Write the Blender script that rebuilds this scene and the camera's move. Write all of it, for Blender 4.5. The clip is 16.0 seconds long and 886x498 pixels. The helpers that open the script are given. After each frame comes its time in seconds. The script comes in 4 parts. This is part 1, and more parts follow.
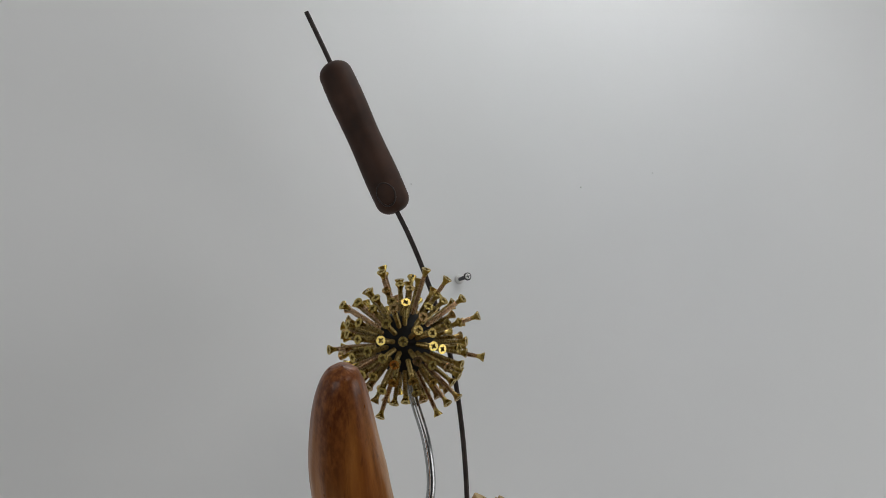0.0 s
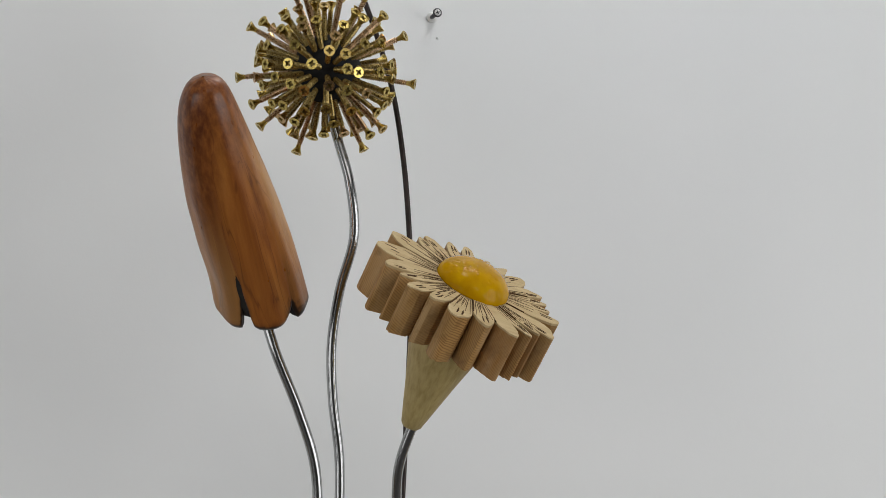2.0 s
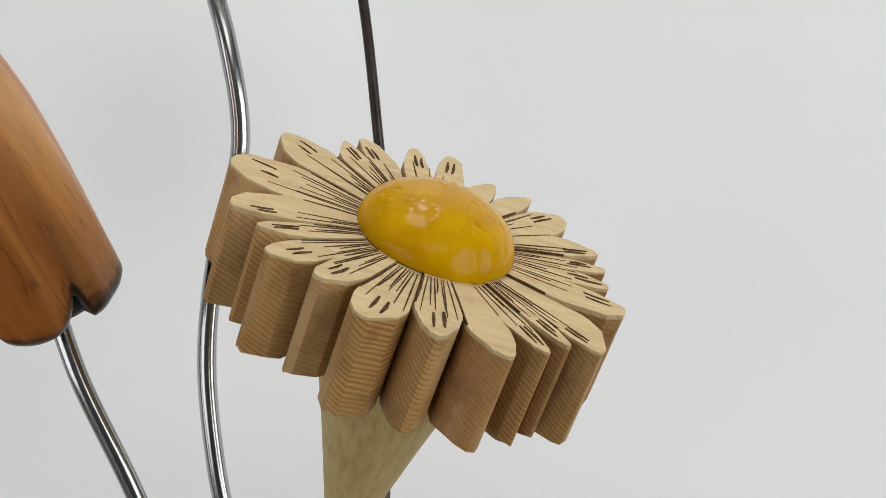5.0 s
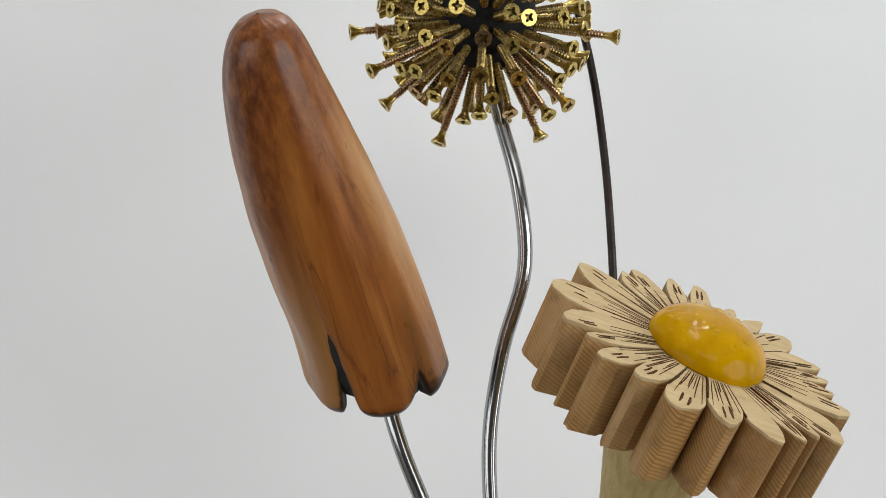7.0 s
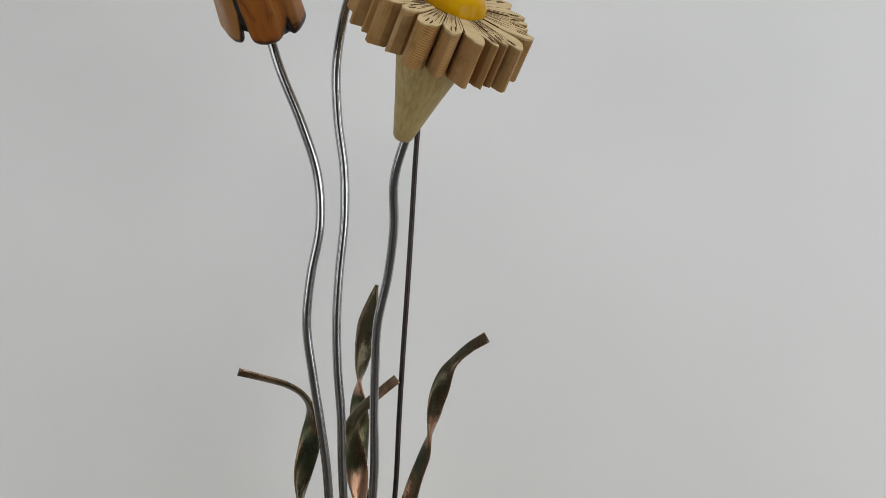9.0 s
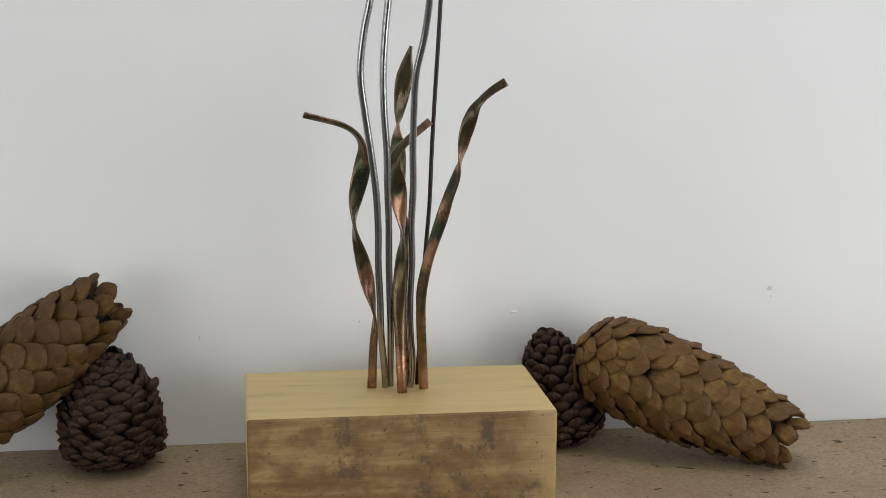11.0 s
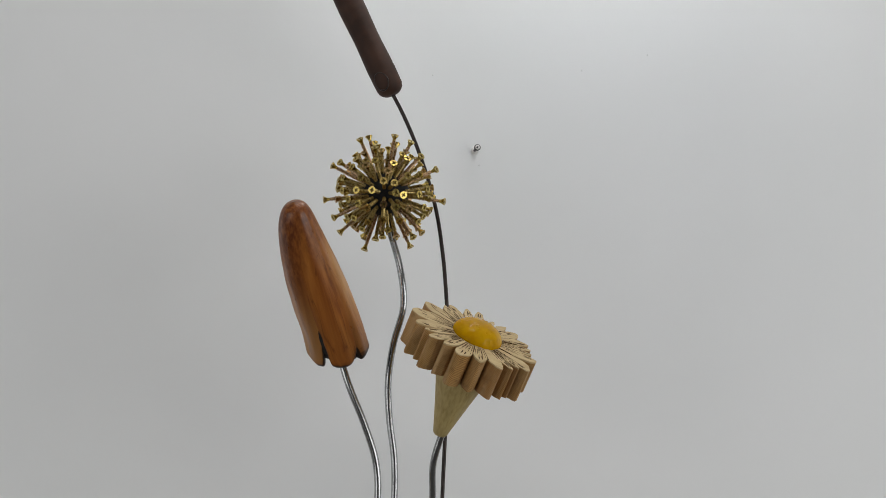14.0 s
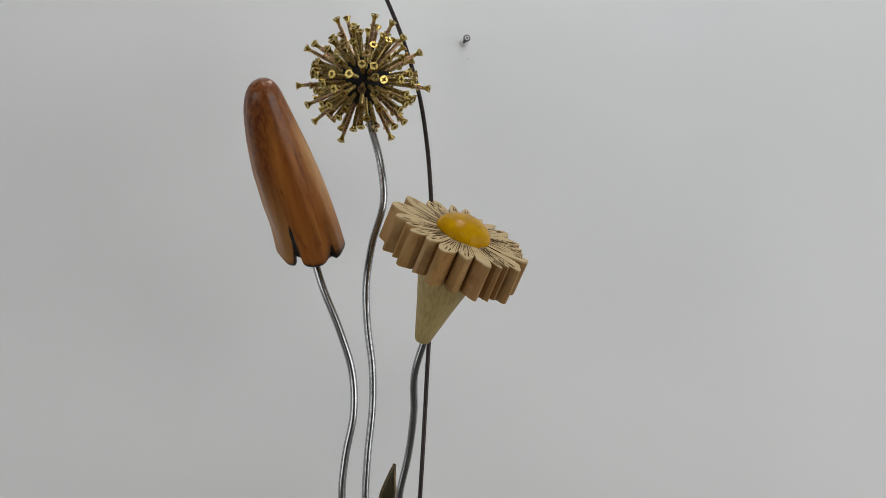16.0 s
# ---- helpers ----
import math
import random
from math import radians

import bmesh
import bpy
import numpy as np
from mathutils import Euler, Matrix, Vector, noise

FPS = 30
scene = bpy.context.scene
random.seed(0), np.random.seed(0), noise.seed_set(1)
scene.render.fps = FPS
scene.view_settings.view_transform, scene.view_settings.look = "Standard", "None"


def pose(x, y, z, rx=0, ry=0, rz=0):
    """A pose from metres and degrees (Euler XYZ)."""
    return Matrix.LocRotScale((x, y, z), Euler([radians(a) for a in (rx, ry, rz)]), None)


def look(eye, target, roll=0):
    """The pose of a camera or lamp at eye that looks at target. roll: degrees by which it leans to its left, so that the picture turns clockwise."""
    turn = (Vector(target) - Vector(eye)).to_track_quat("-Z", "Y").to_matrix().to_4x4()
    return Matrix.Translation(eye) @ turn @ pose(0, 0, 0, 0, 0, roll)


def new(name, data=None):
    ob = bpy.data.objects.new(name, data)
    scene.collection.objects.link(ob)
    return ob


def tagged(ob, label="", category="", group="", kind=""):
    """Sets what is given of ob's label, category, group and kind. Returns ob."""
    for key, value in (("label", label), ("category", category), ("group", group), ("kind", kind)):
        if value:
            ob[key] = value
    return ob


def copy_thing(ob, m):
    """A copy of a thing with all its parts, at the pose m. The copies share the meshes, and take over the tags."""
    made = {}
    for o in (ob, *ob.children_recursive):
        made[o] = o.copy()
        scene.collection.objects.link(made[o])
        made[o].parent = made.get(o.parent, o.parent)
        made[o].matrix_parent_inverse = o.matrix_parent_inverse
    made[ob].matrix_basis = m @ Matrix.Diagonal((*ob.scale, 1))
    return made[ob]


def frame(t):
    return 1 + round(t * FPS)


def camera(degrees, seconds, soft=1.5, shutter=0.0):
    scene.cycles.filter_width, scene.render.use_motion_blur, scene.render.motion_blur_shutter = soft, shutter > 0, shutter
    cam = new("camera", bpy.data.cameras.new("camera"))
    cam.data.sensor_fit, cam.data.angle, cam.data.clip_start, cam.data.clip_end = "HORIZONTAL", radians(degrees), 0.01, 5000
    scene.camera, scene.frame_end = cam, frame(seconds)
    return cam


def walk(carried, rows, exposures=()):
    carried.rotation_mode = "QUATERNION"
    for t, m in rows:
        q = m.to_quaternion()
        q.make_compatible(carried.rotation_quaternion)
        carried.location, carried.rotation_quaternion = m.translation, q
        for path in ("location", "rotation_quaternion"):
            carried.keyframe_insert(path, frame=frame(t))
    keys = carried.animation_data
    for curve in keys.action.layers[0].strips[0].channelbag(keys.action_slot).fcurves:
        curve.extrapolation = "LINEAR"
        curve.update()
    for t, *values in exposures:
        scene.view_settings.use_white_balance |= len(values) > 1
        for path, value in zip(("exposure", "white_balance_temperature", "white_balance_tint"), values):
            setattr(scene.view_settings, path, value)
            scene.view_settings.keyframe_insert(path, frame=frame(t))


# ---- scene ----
cam = camera(34.81, 16.0, soft=0.7)
PATH = [
    (0, (-0.2368, -0.6496, 0.4130), (0.1176, 0.2706, 0.5794), 0.42),
    (0.5, (-0.2057, -0.6607, 0.4136), (0.1044, 0.2743, 0.5858), 0.36),
    (1, (-0.1580, -0.6790, 0.3973), (0.1030, 0.2750, 0.5448), 0.14),
    (1.5, (-0.1447, -0.6629, 0.3799), (0.1014, 0.3020, 0.4730), 0.23),
    (2, (-0.1153, -0.6044, 0.3785), (0.1359, 0.3624, 0.4243), 0.13),
    (2.5, (-0.1036, -0.5302, 0.3854), (0.1762, 0.4299, 0.3920), -0.18),
    (3, (-0.0915, -0.4720, 0.3821), (0.2086, 0.4818, 0.3718), -0.43),
    (3.2, (-0.0774, -0.4515, 0.3853), (0.2167, 0.5042, 0.3692), -0.44),
    (5.3, (0.0110, -0.3326, 0.3922), (0.0437, 0.6668, 0.3798), -2.11),
    (5.5, (0.0108, -0.3315, 0.3920), (0.0017, 0.6684, 0.3875), -1.89),
    (6, (-0.0047, -0.3390, 0.3948), (-0.0529, 0.6596, 0.4186), -1.18),
    (6.5, (-0.0262, -0.3662, 0.4014), (-0.0432, 0.6323, 0.4537), -0.02),
    (7, (-0.0600, -0.4134, 0.3957), (0.0262, 0.5816, 0.4469), 0.68),
    (7.5, (-0.0940, -0.4733, 0.3771), (0.0708, 0.5129, 0.3920), 0.91),
    (8, (-0.0917, -0.5201, 0.3531), (0.0889, 0.4634, 0.3411), 0.70),
    (8.5, (-0.0662, -0.5809, 0.3390), (0.0773, 0.4078, 0.2960), 1.22),
    (9, (-0.0322, -0.6620, 0.3268), (0.0731, 0.3303, 0.2615), 0.80),
    (9.5, (-0.0385, -0.7079, 0.3175), (0.0643, 0.2812, 0.2120), 0.05),
    (10, (-0.0733, -0.7594, 0.3063), (0.0504, 0.2236, 0.1707), 0.08),
    (10.2, (-0.0798, -0.7824, 0.3014), (0.0481, 0.1986, 0.1560), 0.17),
    (11.25, (-0.0916, -0.8234, 0.2988), (0.0474, 0.1492, 0.1122), 0.44),
    (12.3, (-0.1033, -0.8643, 0.2963), (0.0490, 0.1153, 0.1651), 0.71),
    (12.5, (-0.1032, -0.8650, 0.2973), (0.0491, 0.1176, 0.1906), 0.46),
    (13, (-0.0952, -0.8594, 0.3180), (0.0485, 0.1296, 0.2831), -0.13),
    (13.5, (-0.0942, -0.8666, 0.3329), (0.0437, 0.1222, 0.3893), -0.12),
    (14, (-0.0990, -0.8760, 0.3456), (0.0390, 0.1075, 0.4619), -0.09),
    (14.5, (-0.0986, -0.8771, 0.3483), (0.0394, 0.1019, 0.4980), -0.20),
    (15, (-0.0995, -0.8782, 0.3512), (0.0415, 0.0991, 0.5093), -0.16),
    (15.5, (-0.0946, -0.8691, 0.3504), (0.0434, 0.1106, 0.4954), -0.21),
    (16, (-0.0821, -0.8018, 0.3244), (0.0597, 0.1850, 0.4026), 0.25),
]
walk(cam, [(t, look(eye, target, roll)) for t, eye, target, roll in PATH],
     exposures=[(0.0, -1.03), (0.5, -1.06), (1.0, -0.93), (2.0, -0.53), (3.0, -0.45), (5.5, -0.06), (6.0, -0.05), (7.0, -0.16), (7.5, -0.27), (8.0, -0.42), (8.5, -0.45),
                (9.0, -0.44), (10.0, -0.31), (12.3, -0.03), (12.5, -0.10), (13.0, -0.5), (13.5, -0.62), (14.0, -0.68), (14.5, -0.84), (15.0, -0.94), (15.5, -0.87), (16.0, -0.65)])

# ---- world and lamps ----
world = bpy.data.worlds.new("room_world")
scene.world = world
world.use_nodes = True
world.node_tree.nodes["Background"].inputs[0].default_value = (0.55, 0.6, 0.68, 1)
world.node_tree.nodes["Background"].inputs[1].default_value = 0.3


def area_lamp(name, eye, target, sx, sy, watts, colour):
    data = bpy.data.lights.new(name, "AREA")
    data.shape, data.size, data.size_y, data.energy, data.color = "RECTANGLE", sx, sy, watts, colour
    ob = new(name, data)
    ob.matrix_world = look(eye, target)
    return ob


area_lamp("window_light_east", (2.25, -1.8, 0.18), (0.0, -0.2, 0.18), 2.45, 1.70, 53, (0.955, 0.965, 0.965))
area_lamp("window_light_west", (-2.25, -1.8, 0.18), (0.0, -0.2, 0.18), 2.45, 1.70, 31, (0.955, 0.965, 0.965))
area_lamp("ceiling_light_glow", (0.05, -0.45, 1.62), (0.05, -0.35, 0.0), 0.36, 0.36, 4.0, (1.0, 0.97, 0.92))
area_lamp("ceiling_light_glow_far", (0.3, -2.3, 1.62), (0.2, -1.9, 0.0), 1.5, 1.5, 20, (1.0, 0.98, 0.95))
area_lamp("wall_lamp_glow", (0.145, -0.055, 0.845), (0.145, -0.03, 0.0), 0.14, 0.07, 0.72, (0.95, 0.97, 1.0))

# ---- materials ----
def material(name):
    m = bpy.data.materials.new(name)
    m.use_nodes = True
    nt = m.node_tree
    return m, nt, nt.nodes["Principled BSDF"]


def node(nt, kind, **values):
    n = nt.nodes.new(kind)
    for key, value in values.items():
        if key in n.inputs:
            n.inputs[key].default_value = value
    return n


def coords(nt, scale=(1, 1, 1), rot=(0, 0, 0), kind="Object"):
    tc = nt.nodes.new("ShaderNodeTexCoord")
    mp = nt.nodes.new("ShaderNodeMapping")
    mp.inputs["Scale"].default_value = scale
    mp.inputs["Rotation"].default_value = rot
    nt.links.new(tc.outputs[kind], mp.inputs["Vector"])
    return mp.outputs["Vector"]


def noise_tex(nt, vec, scale, detail=4.0, rough=0.55, distort=0.0):
    n = node(nt, "ShaderNodeTexNoise", Scale=scale, Detail=detail, Roughness=rough, Distortion=distort)
    nt.links.new(vec, n.inputs["Vector"])
    return n.outputs["Fac"]


def ramp(nt, fac, stops):
    r = nt.nodes.new("ShaderNodeValToRGB")
    while len(r.color_ramp.elements) < len(stops):
        r.color_ramp.elements.new(0.5)
    for e, (p, c) in zip(r.color_ramp.elements, stops):
        e.position = p
        e.color = (*c, 1) if len(c) == 3 else c
    nt.links.new(fac, r.inputs["Fac"])
    return r.outputs["Color"]


def mix(nt, fac, a, b, kind="MIX"):
    n = nt.nodes.new("ShaderNodeMix")
    n.data_type, n.blend_type = "RGBA", kind
    for sock, value in ((n.inputs[0], fac), (n.inputs[6], a), (n.inputs[7], b)):
        if hasattr(value, "links"):
            nt.links.new(value, sock)
        else:
            sock.default_value = value if isinstance(value, float) else (*value, 1)
    return n.outputs[2]


def calc(nt, op, a, b=0.0, c=0.0):
    n = nt.nodes.new("ShaderNodeMath")
    n.operation = op
    for sock, value in zip(n.inputs, (a, b, c)):
        if hasattr(value, "links"):
            nt.links.new(value, sock)
        else:
            sock.default_value = value
    return n.outputs[0]


def split(nt, vec):
    n = nt.nodes.new("ShaderNodeSeparateXYZ")
    nt.links.new(vec, n.inputs[0])
    return n.outputs


def bump(nt, bsdf, height, strength, distance):
    b = node(nt, "ShaderNodeBump", Strength=strength, Distance=distance)
    nt.links.new(height, b.inputs["Height"])
    nt.links.new(b.outputs[0], bsdf.inputs["Normal"])


def wall_paint():
    m, nt, p = material("wall_paint")
    v = coords(nt)
    big = noise_tex(nt, v, 3.0, 3)
    fine = noise_tex(nt, v, 260.0, 5)
    roll = noise_tex(nt, v, 900.0, 2)
    nt.links.new(ramp(nt, big, [(0.3, (0.79, 0.80, 0.80)), (0.7, (0.84, 0.845, 0.85))]), p.inputs["Base Color"])
    nt.links.new(ramp(nt, fine, [(0.2, (0.36,) * 3), (0.8, (0.46,) * 3)]), p.inputs["Roughness"])
    bump(nt, p, calc(nt, "ADD", calc(nt, "MULTIPLY", fine, 0.6), calc(nt, "MULTIPLY", roll, 0.4)), 0.12, 0.0006)
    return m


def plain(name, colour, rough, metal=0.0, grain=(120.0, 0.12), lift=0.05):
    """A plain surface with slight blotches and a fine relief."""
    m, nt, p = material(name)
    v = coords(nt)
    n = noise_tex(nt, v, grain[0], 4)
    lo = tuple(c * (1 - grain[1]) for c in colour)
    hi = tuple(min(1, c * (1 + grain[1])) for c in colour)
    nt.links.new(ramp(nt, n, [(0.3, lo), (0.7, hi)]), p.inputs["Base Color"])
    nt.links.new(ramp(nt, noise_tex(nt, v, grain[0] * 4, 3), [(0.25, (max(0, rough - 0.08),) * 3), (0.75, (rough + 0.08,) * 3)]),
                 p.inputs["Roughness"])
    p.inputs["Metallic"].default_value = metal
    bump(nt, p, n, lift, 0.0004)
    return m


def board_material():
    """Pressed cork-like board of the shelf, with dark flecks and pits."""
    m, nt, p = material("pressed_board")
    v = coords(nt)
    big = noise_tex(nt, v, 14, 4)
    chips = node(nt, "ShaderNodeTexVoronoi", Scale=520.0)
    nt.links.new(v, chips.inputs["Vector"])
    chip = split(nt, chips.outputs["Color"])[0]
    base = ramp(nt, chip, [(0.0, (0.27, 0.195, 0.115)), (0.5, (0.33, 0.25, 0.155)), (1.0, (0.38, 0.30, 0.195))])
    base = mix(nt, ramp(nt, big, [(0.35, (0, 0, 0)), (0.7, (0.5, 0.5, 0.5))]), base, (0.2, 0.135, 0.075))
    pits = noise_tex(nt, coords(nt, (1, 1.6, 1)), 95, 3, 0.6)
    pit = ramp(nt, pits, [(0.64, (0, 0, 0)), (0.70, (1, 1, 1))])
    nt.links.new(mix(nt, pit, base, (0.035, 0.018, 0.008)), p.inputs["Base Color"])
    p.inputs["Roughness"].default_value = 0.7
    bump(nt, p, calc(nt, "SUBTRACT", calc(nt, "MULTIPLY", chip, 0.4), pit), 0.5, 0.0008)
    return m


def wood_block_material(weathered):
    m, nt, p = material("weathered_sawn_face" if weathered else "pale_planed_wood")
    g = coords(nt, (4, 60, 60))
    grain = noise_tex(nt, g, 2.2, 6, 0.6, 0.6)
    fibre = noise_tex(nt, coords(nt, (18, 400, 400)), 2.0, 4, 0.6)
    if weathered:
        base = ramp(nt, grain, [(0.25, (0.12, 0.066, 0.022)), (0.5, (0.25, 0.152, 0.055)), (0.75, (0.42, 0.29, 0.125))])
        stain = noise_tex(nt, coords(nt, (1, 1, 1.5)), 46, 5, 0.66)
        base = mix(nt, ramp(nt, stain, [(0.40, (0, 0, 0)), (0.60, (0.75, 0.75, 0.75))]), base, (0.115, 0.060, 0.020))
        grey = noise_tex(nt, coords(nt, (1.3, 1, 1)), 30, 6, 0.72)
        base = mix(nt, ramp(nt, grey, [(0.56, (0, 0, 0)), (0.63, (0.8, 0.8, 0.8))]), base, (0.060, 0.045, 0.032))
        x, y, z = split(nt, coords(nt))
        end = calc(nt, "ADD", x, calc(nt, "MULTIPLY", calc(nt, "SUBTRACT", stain, 0.5), 0.08))
        base = mix(nt, ramp(nt, calc(nt, "MULTIPLY", end, 10.0), [(0.60, (0, 0, 0)), (0.86, (0.8, 0.8, 0.8))]), base, (0.46, 0.33, 0.15))
        specks = noise_tex(nt, coords(nt, (1, 1, 1)), 330, 3, 0.6)
        base = mix(nt, ramp(nt, specks, [(0.66, (0, 0, 0)), (0.72, (0.8, 0.8, 0.8))]), base, (0.045, 0.026, 0.012))
        rough, deep = 0.75, 0.5
    else:
        base = ramp(nt, grain, [(0.3, (0.60, 0.45, 0.185)), (0.55, (0.655, 0.50, 0.215)), (0.8, (0.70, 0.545, 0.25))])
        streak = noise_tex(nt, coords(nt, (9, 60, 60)), 1.4, 3)
        base = mix(nt, ramp(nt, streak, [(0.66, (0, 0, 0)), (0.78, (0.35, 0.35, 0.35))]), base, (0.30, 0.205, 0.09))
        blotch = noise_tex(nt, coords(nt, (7, 30, 30)), 1.3, 4, 0.6, 0.4)
        base = mix(nt, ramp(nt, blotch, [(0.58, (0, 0, 0)), (0.72, (0.5, 0.5, 0.5))]), base, (0.24, 0.16, 0.07))
        rough, deep = 0.5, 0.15
    nt.links.new(mix(nt, calc(nt, "MULTIPLY", fibre, 0.25), base, (0.2, 0.13, 0.05)), p.inputs["Base Color"])
    p.inputs["Roughness"].default_value = rough
    bump(nt, p, fibre, deep, 0.0006)
    return m


def tulip_wood():
    """Oiled orange-brown wood, grain along z, darker heartwood at the tip, scorched lower rims."""
    m, nt, p = material("oiled_orange_wood")
    grain = noise_tex(nt, coords(nt, (110, 110, 6)), 1.0, 5, 0.55, 0.7)
    lines = noise_tex(nt, coords(nt, (420, 420, 12)), 1.0, 4, 0.6)
    x, y, z = split(nt, coords(nt))
    base = ramp(nt, grain, [(0.30, (0.215, 0.060, 0.010)), (0.44, (0.315, 0.101, 0.017)), (0.58, (0.395, 0.142, 0.026)), (0.75, (0.50, 0.208, 0.048))])
    base = mix(nt, ramp(nt, lines, [(0.42, (0, 0, 0)), (0.68, (0.4, 0.4, 0.4))]), base, (0.15, 0.038, 0.007))
    vein = noise_tex(nt, coords(nt, (150, 150, 5)), 1.0, 2, 0.5, 1.2)
    base = mix(nt, ramp(nt, vein, [(0.485, (0, 0, 0)), (0.5, (0.5, 0.5, 0.5)), (0.515, (0, 0, 0))]), base, (0.07, 0.016, 0.004))
    tone = nt.nodes.new("ShaderNodeAttribute")
    tone.attribute_name = "tone"
    base = mix(nt, calc(nt, "MULTIPLY", tone.outputs["Fac"], 0.55), base, (0.56, 0.335, 0.12))
    # dark heartwood towards the tip, broken up into short flecks
    fleck = noise_tex(nt, coords(nt, (1, 1, 0.4)), 520, 3, 0.6)
    blot = noise_tex(nt, coords(nt, (1, 1, 0.28)), 70, 4)
    high = ramp(nt, calc(nt, "ADD", calc(nt, "MULTIPLY", z, 9.0), calc(nt, "MULTIPLY", calc(nt, "SUBTRACT", blot, 0.5), 1.5)), [(0.36, (0, 0, 0)), (0.95, (0.85, 0.85, 0.85))])
    heart = ramp(nt, fleck, [(0.36, (0.085, 0.020, 0.005)), (0.52, (0.165, 0.048, 0.012)), (0.68, (0.26, 0.086, 0.022))])
    base = mix(nt, high, base, heart)
    rim = nt.nodes.new("ShaderNodeAttribute")
    rim.attribute_name = "rim"
    burn = calc(nt, "ADD", rim.outputs["Fac"], calc(nt, "MULTIPLY", calc(nt, "SUBTRACT", noise_tex(nt, coords(nt), 190, 4), 0.5), 0.004))
    base = mix(nt, ramp(nt, calc(nt, "MULTIPLY", burn, 100.0), [(0.09, (0.98, 0.98, 0.98)), (0.15, (0.75, 0.75, 0.75)), (0.22, (0.22, 0.22, 0.22)), (0.42, (0, 0, 0))]), base, (0.016, 0.008, 0.005))
    nt.links.new(base, p.inputs["Base Color"])
    nt.links.new(ramp(nt, noise_tex(nt, coords(nt, (1, 1, 0.4)), 300, 3), [(0.2, (0.25,) * 3), (0.8, (0.42,) * 3)]), p.inputs["Roughness"])
    p.inputs["Coat Weight"].default_value = 0.13
    p.inputs["Specular IOR Level"].default_value = 0.3
    p.inputs["Coat Roughness"].default_value = 0.18
    dimple = noise_tex(nt, coords(nt, (1, 1, 1.6)), 520, 3)
    bump(nt, p, calc(nt, "ADD", calc(nt, "MULTIPLY", lines, 0.35), dimple), 0.17, 0.0006)
    return m


def neck_wood():
    """Greenish pale wood with fine lengthwise fibres."""
    m, nt, p = material("pale_green_wood")
    fibre = noise_tex(nt, coords(nt, (600, 600, 9)), 1.0, 4, 0.6)
    big = noise_tex(nt, coords(nt, (60, 60, 15)), 1.0, 3)
    base = ramp(nt, fibre, [(0.3, (0.36, 0.26, 0.090)), (0.5, (0.46, 0.345, 0.135)), (0.72, (0.52, 0.405, 0.175))])
    base = mix(nt, ramp(nt, big, [(0.45, (0, 0, 0)), (0.75, (0.6, 0.6, 0.6))]), base, (0.30, 0.24, 0.115))
    nt.links.new(base, p.inputs["Base Color"])
    p.inputs["Roughness"].default_value = 0.6
    bump(nt, p, fibre, 0.35, 0.0005)
    return m


